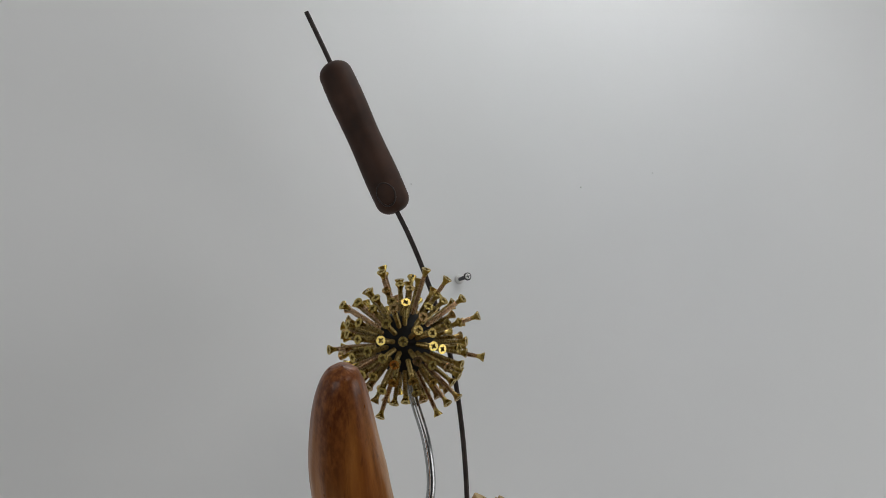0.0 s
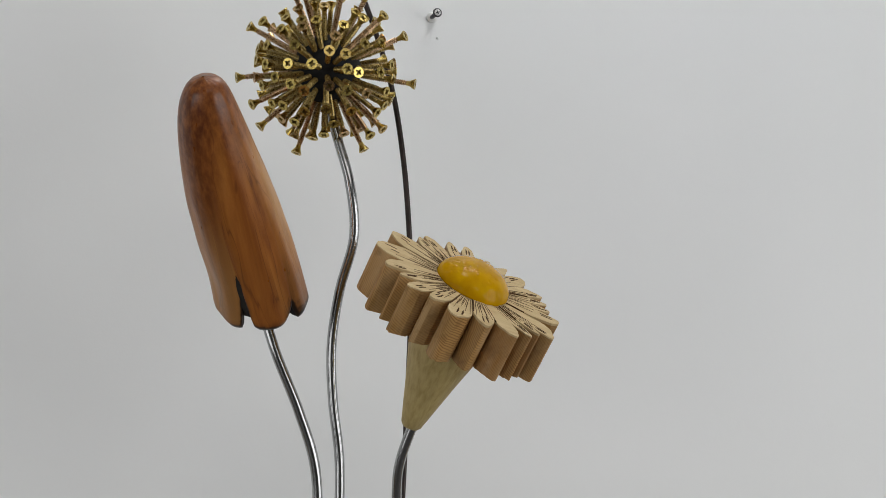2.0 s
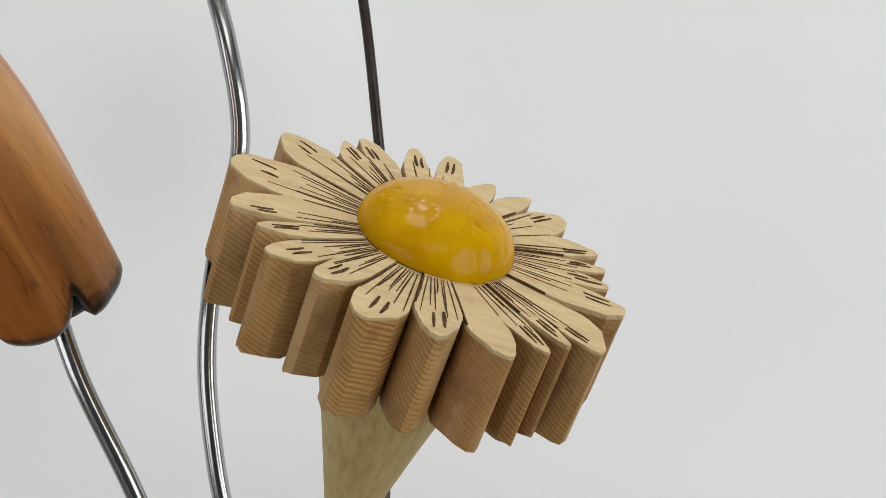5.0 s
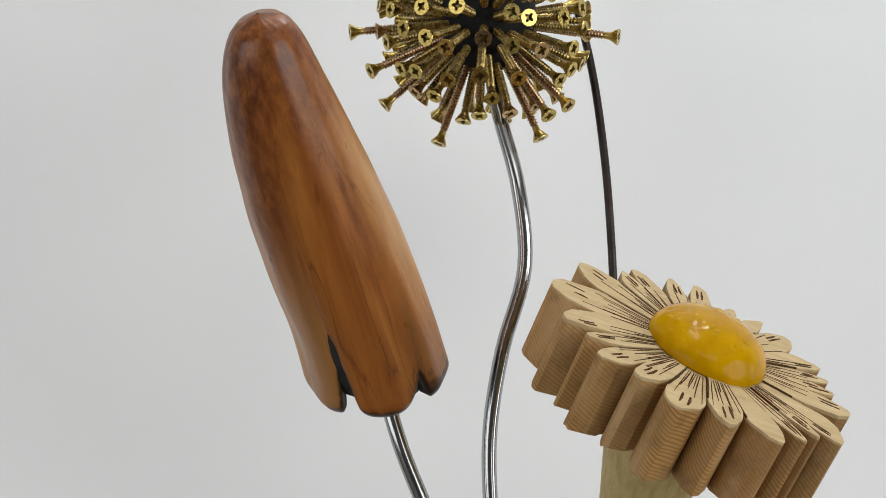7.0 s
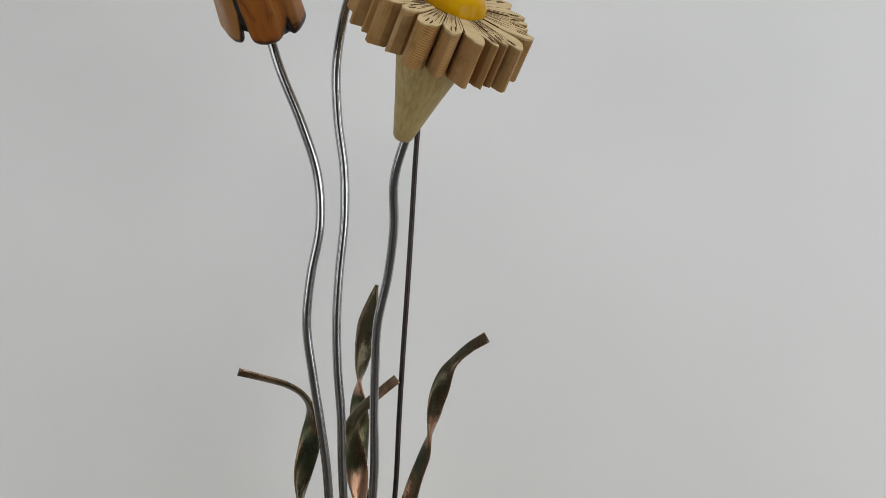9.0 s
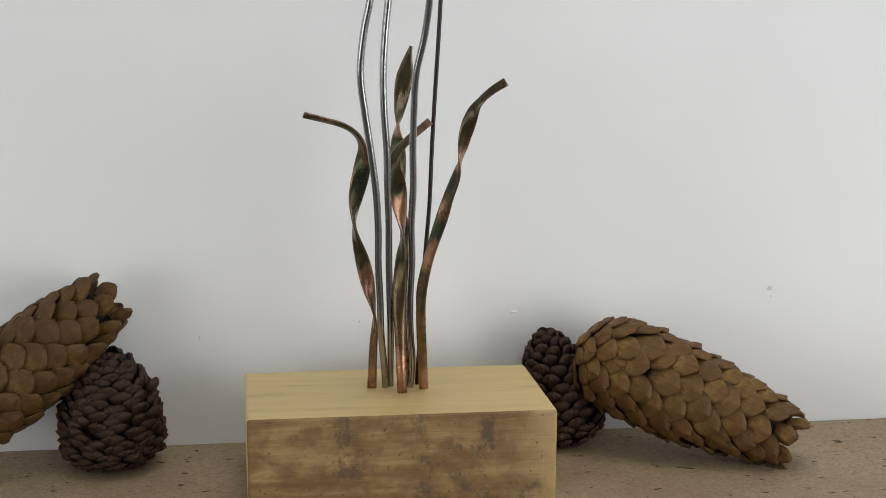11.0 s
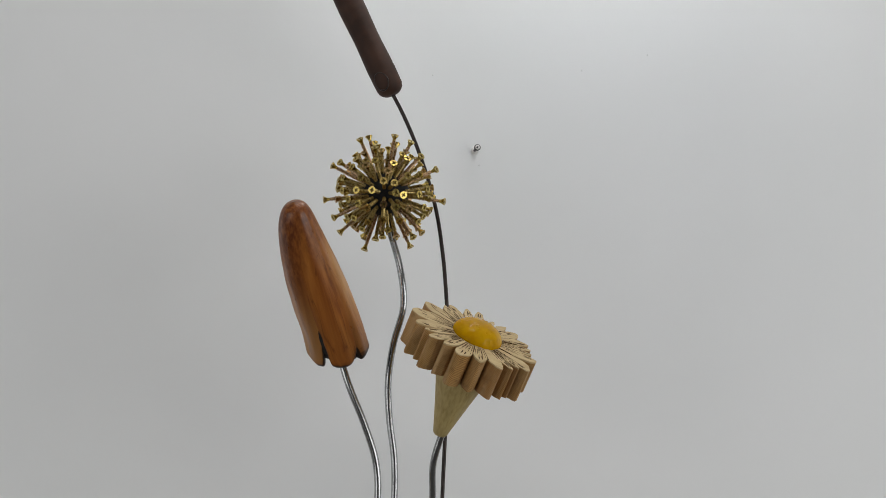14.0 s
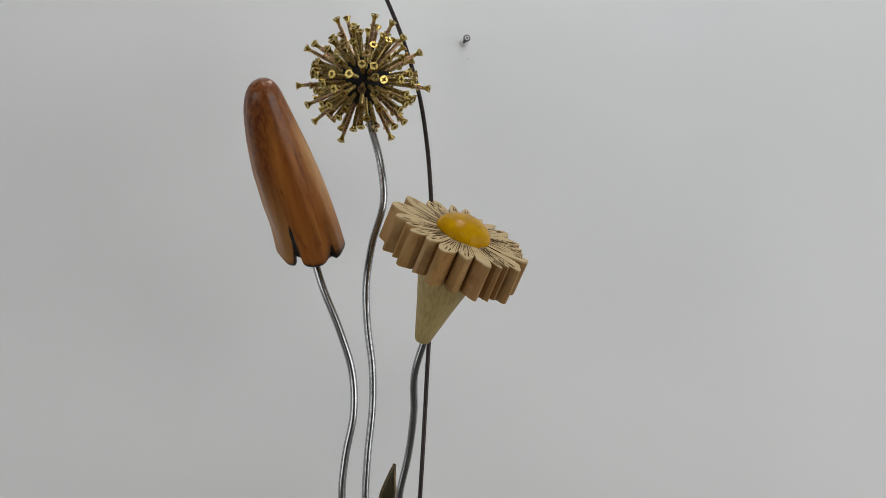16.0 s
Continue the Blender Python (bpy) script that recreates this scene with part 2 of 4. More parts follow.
def daisy_wood():
    """Pale sawn pine: growth rings lie obliquely across the thickness, so the sawn sides show fine stripes."""
    m, nt, p = material("pale_sawn_pine")
    x, y, z = split(nt, coords(nt))
    wob = noise_tex(nt, coords(nt), 55, 3)
    info = nt.nodes.new("ShaderNodeObjectInfo")
    ph = calc(nt, "ADD", calc(nt, "MULTIPLY", z, 6200.0), calc(nt, "MULTIPLY", wob, 6.0))
    ph = calc(nt, "ADD", ph, calc(nt, "ADD", calc(nt, "MULTIPLY", x, 2600.0), calc(nt, "MULTIPLY", y, -1800.0)))
    ph = calc(nt, "ADD", ph, calc(nt, "MULTIPLY", calc(nt, "SINE", calc(nt, "MULTIPLY", z, 1100.0)), 0.9))
    stripe = calc(nt, "ADD", calc(nt, "MULTIPLY", calc(nt, "SINE", ph), 0.5), 0.5)
    side = ramp(nt, stripe, [(0.0, (0.25, 0.130, 0.046)), (0.12, (0.31, 0.165, 0.056)), (0.34, (0.44, 0.228, 0.071)), (1.0, (0.52, 0.29, 0.098))])
    faint = ramp(nt, noise_tex(nt, coords(nt), 42, 3), [(0.36, (0.05, 0.05, 0.05)), (0.58, (0.75, 0.75, 0.75))])
    side = mix(nt, faint, side, (0.365, 0.22, 0.082))
    warm = ramp(nt, info.outputs["Random"], [(0.0, (0, 0, 0)), (0.5, (0.10, 0.10, 0.10)), (0.75, (0.45, 0.45, 0.45)), (1.0, (0.9, 0.9, 0.9))])
    tint = mix(nt, warm, side, (0.30, 0.135, 0.038))
    pale = ramp(nt, noise_tex(nt, coords(nt, (1, 1, 0.3)), 70, 4), [(0.44, (0, 0, 0)), (0.64, (0.75, 0.75, 0.75))])
    tint = mix(nt, pale, tint, (0.55, 0.37, 0.185))
    # one flank of each petal tinted darker, side lighting put into the colour
    flank_shade = nt.nodes.new("ShaderNodeAttribute")
    flank_shade.attribute_name = "flank_shade"
    tint = mix(nt, calc(nt, "MULTIPLY", flank_shade.outputs["Fac"], 0.42), tint, (0.20, 0.105, 0.036))
    blot = noise_tex(nt, coords(nt), 120, 5, 0.65)
    tint = mix(nt, ramp(nt, blot, [(0.52, (0, 0, 0)), (0.72, (0.6, 0.6, 0.6))]), tint, (0.16, 0.085, 0.036))
    grain = noise_tex(nt, coords(nt, (40, 400, 40)), 1.0, 4, 0.6, 0.3)
    top = ramp(nt, grain, [(0.3, (0.45, 0.325, 0.165)), (0.6, (0.56, 0.43, 0.235)), (0.85, (0.64, 0.51, 0.31))])
    top = mix(nt, ramp(nt, noise_tex(nt, coords(nt), 150, 4), [(0.55, (0, 0, 0)), (0.8, (0.45, 0.45, 0.45))]), top, (0.30, 0.195, 0.09))
    face = ramp(nt, calc(nt, "MULTIPLY", z, -100.0), [(0.0, (0, 0, 0)), (0.03, (0, 0, 0)), (0.06, (1, 1, 1))])
    nt.links.new(mix(nt, face, top, tint), p.inputs["Base Color"])
    p.inputs["Roughness"].default_value = 0.62
    p.inputs["Specular IOR Level"].default_value = 0.2
    bump(nt, p, calc(nt, "ADD", calc(nt, "MULTIPLY", stripe, 0.3), noise_tex(nt, coords(nt), 900, 3)), 0.35, 0.0004)
    return m


def resin_material():
    m, nt, p = material("yellow_resin")
    n = noise_tex(nt, coords(nt), 180, 3)
    nt.links.new(ramp(nt, n, [(0.3, (0.43, 0.212, 0.0004)), (0.7, (0.54, 0.295, 0.0008))]), p.inputs["Base Color"])
    p.inputs["Roughness"].default_value = 0.06
    p.inputs["Specular IOR Level"].default_value = 0.10
    p.inputs["Subsurface Weight"].default_value = 0.1
    p.inputs["Subsurface Radius"].default_value = (0.004, 0.002, 0.0004)
    p.inputs["Coat Weight"].default_value = 0.0
    p.inputs["Coat Roughness"].default_value = 0.05
    bump(nt, p, noise_tex(nt, coords(nt), 260, 3), 0.2, 0.0007)
    return m


def steel_material():
    m, nt, p = material("polished_steel")
    v = coords(nt)
    n = noise_tex(nt, v, 90, 5, 0.65)
    nt.links.new(ramp(nt, n, [(0.3, (0.34, 0.34, 0.34)), (0.7, (0.41, 0.41, 0.41))]), p.inputs["Base Color"])
    p.inputs["Metallic"].default_value = 1.0
    nt.links.new(ramp(nt, noise_tex(nt, v, 500, 4), [(0.3, (0.15,) * 3), (0.75, (0.21,) * 3)]), p.inputs["Roughness"])
    return m


def copper_material():
    """Heat-coloured copper: bare copper low down, browns, bright copper spots and a dark green patina higher up."""
    m, nt, p = material("patinated_copper")
    v = coords(nt)
    x, y, z = split(nt, v)
    n1 = noise_tex(nt, v, 48, 5, 0.62)
    n2 = noise_tex(nt, coords(nt, (1, 1, 0.5)), 130, 4, 0.6)
    n3 = noise_tex(nt, coords(nt, (1, 1, 0.55)), 60, 3, 0.55)
    streak = noise_tex(nt, coords(nt, (260, 260, 18)), 1.0, 3)
    low = ramp(nt, n1, [(0.3, (0.085, 0.055, 0.030)), (0.48, (0.20, 0.112, 0.056)), (0.68, (0.44, 0.235, 0.125))])
    high = ramp(nt, n2, [(0.34, (0.052, 0.046, 0.024)), (0.5, (0.115, 0.085, 0.042)), (0.62, (0.21, 0.115, 0.066)), (0.74, (0.48, 0.26, 0.17))])
    high = mix(nt, ramp(nt, n3, [(0.53, (0, 0, 0)), (0.61, (0.85, 0.85, 0.85))]), high, (0.038, 0.056, 0.034))
    high = mix(nt, ramp(nt, n3, [(0.34, (0.85, 0.85, 0.85)), (0.42, (0, 0, 0))]), high, (0.62, 0.34, 0.23))
    k = ramp(nt, calc(nt, "ADD", calc(nt, "MULTIPLY", z, 5.0), calc(nt, "MULTIPLY", calc(nt, "SUBTRACT", n1, 0.5), 0.55)), [(0.42, (0, 0, 0)), (0.68, (1, 1, 1))])
    green = nt.nodes.new("ShaderNodeAttribute")
    green.attribute_name = "verdigris"
    high = mix(nt, calc(nt, "MULTIPLY", green.outputs["Fac"], ramp(nt, n2, [(0.38, (1, 1, 1)), (0.66, (0.25, 0.25, 0.25))])), high, (0.046, 0.060, 0.028))
    ends = ramp(nt, calc(nt, "ADD", calc(nt, "MULTIPLY", z, 4.0), calc(nt, "MULTIPLY", calc(nt, "SUBTRACT", n2, 0.5), 0.25)), [(0.82, (0, 0, 0)), (0.92, (0.75, 0.75, 0.75))])
    high = mix(nt, ends, high, (0.075, 0.060, 0.036))
    base = mix(nt, k, low, high)
    base = mix(nt, ramp(nt, streak, [(0.5, (0, 0, 0)), (0.7, (0.5, 0.5, 0.5))]), base, (0.05, 0.036, 0.018))
    bare = nt.nodes.new("ShaderNodeAttribute")
    bare.attribute_name = "bare"
    shine = calc(nt, "ADD", bare.outputs["Fac"], calc(nt, "MULTIPLY", calc(nt, "SUBTRACT", n2, 0.5), 1.6))
    base = mix(nt, ramp(nt, shine, [(0.45, (0, 0, 0)), (0.80, (0.6, 0.6, 0.6))]), base, (0.54, 0.285, 0.18))
    # bright copper leaf edges, with their crisp highlights put into the colour
    worn = nt.nodes.new("ShaderNodeAttribute")
    worn.attribute_name = "worn"
    edge_glint = calc(nt, "MULTIPLY", worn.outputs["Fac"], calc(nt, "MULTIPLY", noise_tex(nt, v, 210, 3), 0.55))
    base = mix(nt, edge_glint, base, (0.52, 0.32, 0.19))
    nt.links.new(base, p.inputs["Base Color"])
    p.inputs["Metallic"].default_value = 0.72
    nt.links.new(ramp(nt, n2, [(0.3, (0.40,) * 3), (0.75, (0.18,) * 3)]), p.inputs["Roughness"])
    bump(nt, p, calc(nt, "ADD", n1, calc(nt, "MULTIPLY", streak, 0.35)), 0.6, 0.0016)
    return m


def brass_material():
    """Yellow-passivated screws, some of them redder."""
    m, nt, p = material("yellow_passivated_steel")
    info = nt.nodes.new("ShaderNodeObjectInfo")
    n = noise_tex(nt, coords(nt), 500, 3)
    gold = ramp(nt, n, [(0.3, (0.40, 0.29, 0.075)), (0.7, (0.66, 0.51, 0.17))])
    red = ramp(nt, info.outputs["Random"], [(0.0, (0, 0, 0)), (0.72, (0, 0, 0)), (0.86, (0.35, 0.35, 0.35)), (1.0, (0.65, 0.65, 0.65))])
    nt.links.new(mix(nt, red, gold, (0.50, 0.28, 0.18)), p.inputs["Base Color"])
    p.inputs["Metallic"].default_value = 1.0
    nt.links.new(ramp(nt, n, [(0.3, (0.20,) * 3), (0.7, (0.32,) * 3)]), p.inputs["Roughness"])
    return m


def cone_material(name, low, mid, high, gap, tip_tone, blotch):
    """Woody scale: fibres along it, a weathered tip, blotches that run on from scale to scale, specks of resin."""
    m, nt, p = material(name)
    info = nt.nodes.new("ShaderNodeObjectInfo")
    place = nt.nodes.new("ShaderNodeNewGeometry").outputs["Position"]
    v = coords(nt)
    n = noise_tex(nt, v, 130, 6, 0.68)
    fib = noise_tex(nt, coords(nt, (620, 50, 620)), 1.0, 3)
    wide = noise_tex(nt, place, 52, 4, 0.62)
    spots = noise_tex(nt, place, 230, 3, 0.6)
    base = ramp(nt, n, [(0.28, low), (0.5, mid), (0.74, high)])
    base = mix(nt, ramp(nt, wide, [(0.43, (0, 0, 0)), (0.58, (0.85, 0.85, 0.85))]), base, blotch)
    base = mix(nt, calc(nt, "MULTIPLY", info.outputs["Random"], 0.45), base, low)
    base = mix(nt, calc(nt, "MULTIPLY", fib, 0.28), base, gap)
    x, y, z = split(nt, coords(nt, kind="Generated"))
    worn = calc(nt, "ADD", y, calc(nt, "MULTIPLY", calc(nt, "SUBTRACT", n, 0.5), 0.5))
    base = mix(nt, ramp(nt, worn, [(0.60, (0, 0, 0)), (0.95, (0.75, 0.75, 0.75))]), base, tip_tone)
    # side edges fade to near-black, the shade between scales put into the colour
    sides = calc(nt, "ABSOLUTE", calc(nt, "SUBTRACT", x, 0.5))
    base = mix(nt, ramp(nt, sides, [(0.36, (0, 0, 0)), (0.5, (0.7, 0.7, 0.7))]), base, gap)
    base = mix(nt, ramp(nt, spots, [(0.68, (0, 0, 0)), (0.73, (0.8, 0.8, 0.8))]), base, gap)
    resin = ramp(nt, noise_tex(nt, place, 330, 2), [(0.765, (0, 0, 0)), (0.79, (0.9, 0.9, 0.9))])
    nt.links.new(mix(nt, resin, base, (0.42, 0.38, 0.30)), p.inputs["Base Color"])
    nt.links.new(ramp(nt, n, [(0.3, (0.68,) * 3), (0.7, (0.5,) * 3)]), p.inputs["Roughness"])
    p.inputs["Specular IOR Level"].default_value = 0.28
    bump(nt, p, calc(nt, "ADD", n, calc(nt, "MULTIPLY", fib, 0.5)), 0.8, 0.0012)
    return m


BURNT = plain("burnt_line", (0.075, 0.040, 0.017), 0.85, grain=(500, 0.5))
BURNT.node_tree.nodes["Principled BSDF"].inputs["Specular IOR Level"].default_value = 0.1
PINK = plain("pinkish_screw_thread", (0.40, 0.26, 0.145), 0.28, 1.0, grain=(420, 0.35))
SHANK = plain("bronze_screw_thread", (0.34, 0.25, 0.095), 0.28, 1.0, grain=(420, 0.35))
RECESS = plain("screw_recess", (0.20, 0.14, 0.045), 0.4, 1.0, grain=(800, 0.4))
WALL, BOARD = wall_paint(), board_material()
CEIL = plain("ceiling_paint", (0.58, 0.575, 0.56), 0.8, grain=(8, 0.03))
FLOOR = plain("floor_grey", (0.07, 0.065, 0.06), 0.5, grain=(12, 0.25))
ROOM = plain("room_wall_grey", (0.20, 0.197, 0.19), 0.8, grain=(5, 0.06))
BACK = plain("room_wall_dark", (0.10, 0.098, 0.094), 0.8, grain=(5, 0.1))
FRAME_WHITE = plain("white_frame", (0.75, 0.75, 0.74), 0.4, grain=(20, 0.04))
BLOCK, SAWN = wood_block_material(False), wood_block_material(True)
TULIP, DAISY, RESIN = tulip_wood(), daisy_wood(), resin_material()
CHAR = plain("scorched_wood", (0.010, 0.008, 0.007), 0.75, grain=(260, 0.5), lift=0.4)
NECK = neck_wood()
STEEL, COPPER, BRASS = steel_material(), copper_material(), brass_material()
ROD = plain("blackened_wire", (0.035, 0.025, 0.022), 0.38, 0.6, grain=(200, 0.4))
CAT = plain("dark_brown_wood", (0.045, 0.021, 0.013), 0.6, grain=(90, 0.4), lift=0.2)
CAT.node_tree.nodes["Principled BSDF"].inputs["Specular IOR Level"].default_value = 0.25
CORE = plain("black_rubber_core", (0.006, 0.006, 0.006), 0.85, grain=(200, 0.3))
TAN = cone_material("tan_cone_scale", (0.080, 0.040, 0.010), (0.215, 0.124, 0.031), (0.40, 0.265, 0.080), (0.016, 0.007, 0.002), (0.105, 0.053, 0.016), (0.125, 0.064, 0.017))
# tan scale colours darkened: weaker light on the propped cone put into them
TAN_SHADED = cone_material("tan_cone_scale_shaded", (0.050, 0.024, 0.006), (0.145, 0.080, 0.020), (0.29, 0.18, 0.052), (0.012, 0.005, 0.0015), (0.078, 0.038, 0.012), (0.085, 0.043, 0.014))
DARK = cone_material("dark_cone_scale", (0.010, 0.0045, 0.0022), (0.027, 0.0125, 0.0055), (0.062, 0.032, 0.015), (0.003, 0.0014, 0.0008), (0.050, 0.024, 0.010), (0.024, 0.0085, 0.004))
CONE_CORE = plain("dark_cone_core", (0.012, 0.007, 0.004), 0.8, grain=(100, 0.3))
PLASTIC = plain("white_plastic", (0.72, 0.72, 0.70), 0.35, grain=(60, 0.05))
CHIP = plain("bare_plaster", (0.86, 0.86, 0.85), 0.7, grain=(400, 0.05))
SMUDGE = plain("grey_scuff", (0.63, 0.635, 0.63), 0.6, grain=(700, 0.2))
DARK_METAL = plain("dark_screw_metal", (0.09, 0.09, 0.095), 0.35, 0.9, grain=(300, 0.3))


# ---- mesh helpers ----
def mesh_of(name, verts, faces, mats, smooth=True, slots=None):
    me = bpy.data.meshes.new(name)
    me.from_pydata([tuple(v) for v in verts], [], faces)
    for m in mats:
        me.materials.append(m)
    if slots is not None:
        me.polygons.foreach_set("material_index", slots)
    bm = bmesh.new()
    bm.from_mesh(me)
    bmesh.ops.recalc_face_normals(bm, faces=bm.faces)
    bm.to_mesh(me)
    bm.free()
    me.polygons.foreach_set("use_smooth", [smooth] * len(me.polygons))
    me.update()
    return me


def part(name, me, parent, label="", m=None):
    """One mesh object under a thing or a part."""
    ob = new(name, me)
    ob.parent = parent
    if m is not None:
        ob.matrix_local = m
    return tagged(ob, label)


def thing(name, label, category, m=None, group="", kind=""):
    ob = new(name)
    ob.empty_display_size = 0.02
    if m is not None:
        ob.matrix_world = m
    return tagged(ob, label, category, group, kind)


def box_mesh(name, lo, hi, mats, bevel=0.0):
    bm = bmesh.new()
    bmesh.ops.create_cube(bm, size=1)
    for v in bm.verts:
        v.co = Vector([lo[i] + (v.co[i] + 0.5) * (hi[i] - lo[i]) for i in range(3)])
    if bevel:
        bmesh.ops.bevel(bm, geom=bm.edges[:], offset=bevel, segments=2, affect="EDGES", profile=0.5)
    me = bpy.data.meshes.new(name)
    bm.to_mesh(me)
    bm.free()
    for m in mats:
        me.materials.append(m)
    return me


def spline(points, n):
    """A smooth line through rows of numbers: n samples, Catmull-Rom."""
    p = np.array(points, float)
    p = np.vstack([2 * p[0] - p[1], p, 2 * p[-1] - p[-2]])
    out = []
    for u in np.linspace(0, len(p) - 3 - 1e-9, n):
        i, t = int(u), u - int(u)
        a, b, c, d = p[i:i + 4]
        out.append(0.5 * (2 * b + (c - a) * t + (2 * a - 5 * b + 4 * c - d) * t * t + (3 * b - a - 3 * c + d) * t ** 3))
    return np.array(out)


def rings_mesh(name, rings, mats, closed_ends=True, smooth=True):
    """Skin over a row of rings of equal length."""
    n = len(rings[0])
    verts = [v for r in rings for v in r]
    faces = []
    for i in range(len(rings) - 1):
        for j in range(n):
            k = (j + 1) % n
            faces.append((i * n + j, i * n + k, (i + 1) * n + k, (i + 1) * n + j))
    if closed_ends:
        faces.append(tuple(range(n)))
        faces.append(tuple((len(rings) - 1) * n + j for j in range(n)))
    return mesh_of(name, verts, faces, mats, smooth)


def tube(name, points, radius, mat, n=90, sides=16):
    line = spline(points, n)
    rings = []
    for i, p in enumerate(line):
        t = line[min(i + 1, n - 1)] - line[max(i - 1, 0)]
        t = t / np.linalg.norm(t)
        s = np.cross(t, (0, 1, 0))
        s = s / np.linalg.norm(s)
        q = np.cross(s, t)
        rings.append([p + radius * (math.cos(a) * s + math.sin(a) * q) for a in np.linspace(0, 2 * math.pi, sides, endpoint=False)])
    return rings_mesh(name, rings, [mat])


def lathe(name, profile, mats, sides=32, smooth=True):
    """profile: rows of radius and z."""
    rings = [[(r * math.cos(a), r * math.sin(a), z) for a in np.linspace(0, 2 * math.pi, sides, endpoint=False)] for r, z in profile]
    return rings_mesh(name, rings, mats, True, smooth)


def axis_pose(base, tip, turn=0.0):
    """The pose whose z runs from base to tip."""
    d = Vector(tip) - Vector(base)
    return Matrix.Translation(base) @ d.to_track_quat("Z", "Y").to_matrix().to_4x4() @ Matrix.Rotation(radians(turn), 4, "Z")


# ---- the room ----
WALL_Y = 0.0945
X0, X1, Y0, Z0, Z1 = -2.3, 2.3, -3.2, -0.76, 1.7


def structure(name, me, label, category):
    return tagged(new(name, me), label, category, kind="structure")


wall_north = structure("wall_north", box_mesh("wall_north", (X0 - 0.12, WALL_Y, Z0), (X1 + 0.12, WALL_Y + 0.12, Z1), [WALL]),
                       "smooth white painted wall with a few scuffs", "wall")
structure("wall_south", box_mesh("wall_south", (X0 - 0.12, Y0 - 0.12, Z0), (X1 + 0.12, Y0, Z1), [BACK]), "plain dark wall of the room", "wall")
structure("floor", box_mesh("floor", (X0 - 0.12, Y0 - 0.12, Z0 - 0.1), (X1 + 0.12, WALL_Y + 0.12, Z0), [FLOOR]), "plain dark grey floor of the room", "floor")
structure("ceiling", box_mesh("ceiling", (X0 - 0.12, Y0 - 0.12, Z1), (X1 + 0.12, WALL_Y + 0.12, Z1 + 0.1), [CEIL]), "plain pale grey ceiling of the room", "ceiling")


def side_wall(name, xa, xb):
    """A side wall with a window opening through it."""
    bm = bmesh.new()
    ya, yb, wy0, wy1, wz0, wz1 = Y0, WALL_Y, -3.05, -0.55, -0.70, 1.05
    for lo, hi in (((xa, ya, Z0), (xb, wy0, Z1)), ((xa, wy1, Z0), (xb, yb, Z1)), ((xa, wy0, Z0), (xb, wy1, wz0)), ((xa, wy0, wz1), (xb, wy1, Z1))):
        r = bmesh.ops.create_cube(bm, size=1)
        for v in r["verts"]:
            v.co = Vector([lo[i] + (v.co[i] + 0.5) * (hi[i] - lo[i]) for i in range(3)])
    me = bpy.data.meshes.new(name)
    bm.to_mesh(me)
    bm.free()
    me.materials.append(ROOM)
    structure(name, me, "plain grey side wall with a window opening", "wall")


side_wall("wall_east", X1, X1 + 0.12)
side_wall("wall_west", X0 - 0.12, X0)

# chips and scuffs in the wall paint
rng = random.Random(5)


def chip(x, z, w, h, mat, name):
    pts = []
    for k in range(14):
        a = k * math.tau / 14
        s = 0.75 + 0.4 * rng.random()
        pts.append((w * s * math.cos(a), h * s * math.sin(a)))
    verts = [(px, 0, pz) for px, pz in pts] + [(px * 0.7, -0.0004, pz * 0.7) for px, pz in pts]
    faces = [(k, (k + 1) % 14, 14 + (k + 1) % 14, 14 + k) for k in range(14)] + [tuple(range(14, 28))]
    part(name, mesh_of(name, verts, faces, [mat]), wall_north, m=Matrix.Translation((x, WALL_Y - 0.0001, z)))


chip(0.2660, 0.0960, 0.0020, 0.0015, SMUDGE, "paint_scuff")
chip(0.2672, 0.0905, 0.0006, 0.0009, SMUDGE, "paint_scuff")
chip(0.0870, 0.0840, 0.0027, 0.0008, CHIP, "paint_chip")
chip(-0.0200, 0.0810, 0.0014, 0.0007, CHIP, "paint_chip")
chip(-0.0172, 0.0802, 0.0007, 0.0010, SMUDGE, "paint_scuff")
chip(-0.1220, 0.0720, 0.0005, 0.0013, SMUDGE, "paint_scuff")
chip(0.0630, 0.5200, 0.0007, 0.0006, SMUDGE, "paint_scuff")
chip(0.1380, 0.5910, 0.0007, 0.0006, SMUDGE, "paint_scuff")
chip(0.1870, 0.6040, 0.0006, 0.0006, SMUDGE, "paint_scuff")
chip(0.0300, 0.5840, 0.0005, 0.0006, SMUDGE, "paint_scuff")

# the ceiling lamp above
lamp = thing("ceiling_light", "round white ceiling light", "lamp", Matrix.Translation((0.05, -0.45, 1.7)), "ceiling lights")
part("housing", lathe("housing", [(0.0001, 0), (0.2, 0), (0.21, -0.03), (0.2, -0.05), (0.0001, -0.05)], [FRAME_WHITE]), lamp)
copy_thing(lamp, Matrix.Translation((0.3, -2.3, 1.7)))

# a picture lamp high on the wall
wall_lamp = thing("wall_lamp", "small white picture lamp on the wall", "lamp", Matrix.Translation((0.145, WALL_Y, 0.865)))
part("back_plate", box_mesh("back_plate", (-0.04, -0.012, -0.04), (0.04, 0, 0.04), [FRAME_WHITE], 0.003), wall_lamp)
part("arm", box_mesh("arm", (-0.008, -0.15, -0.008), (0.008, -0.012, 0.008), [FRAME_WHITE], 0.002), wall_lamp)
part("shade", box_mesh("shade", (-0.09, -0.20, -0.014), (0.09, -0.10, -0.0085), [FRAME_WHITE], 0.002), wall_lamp)

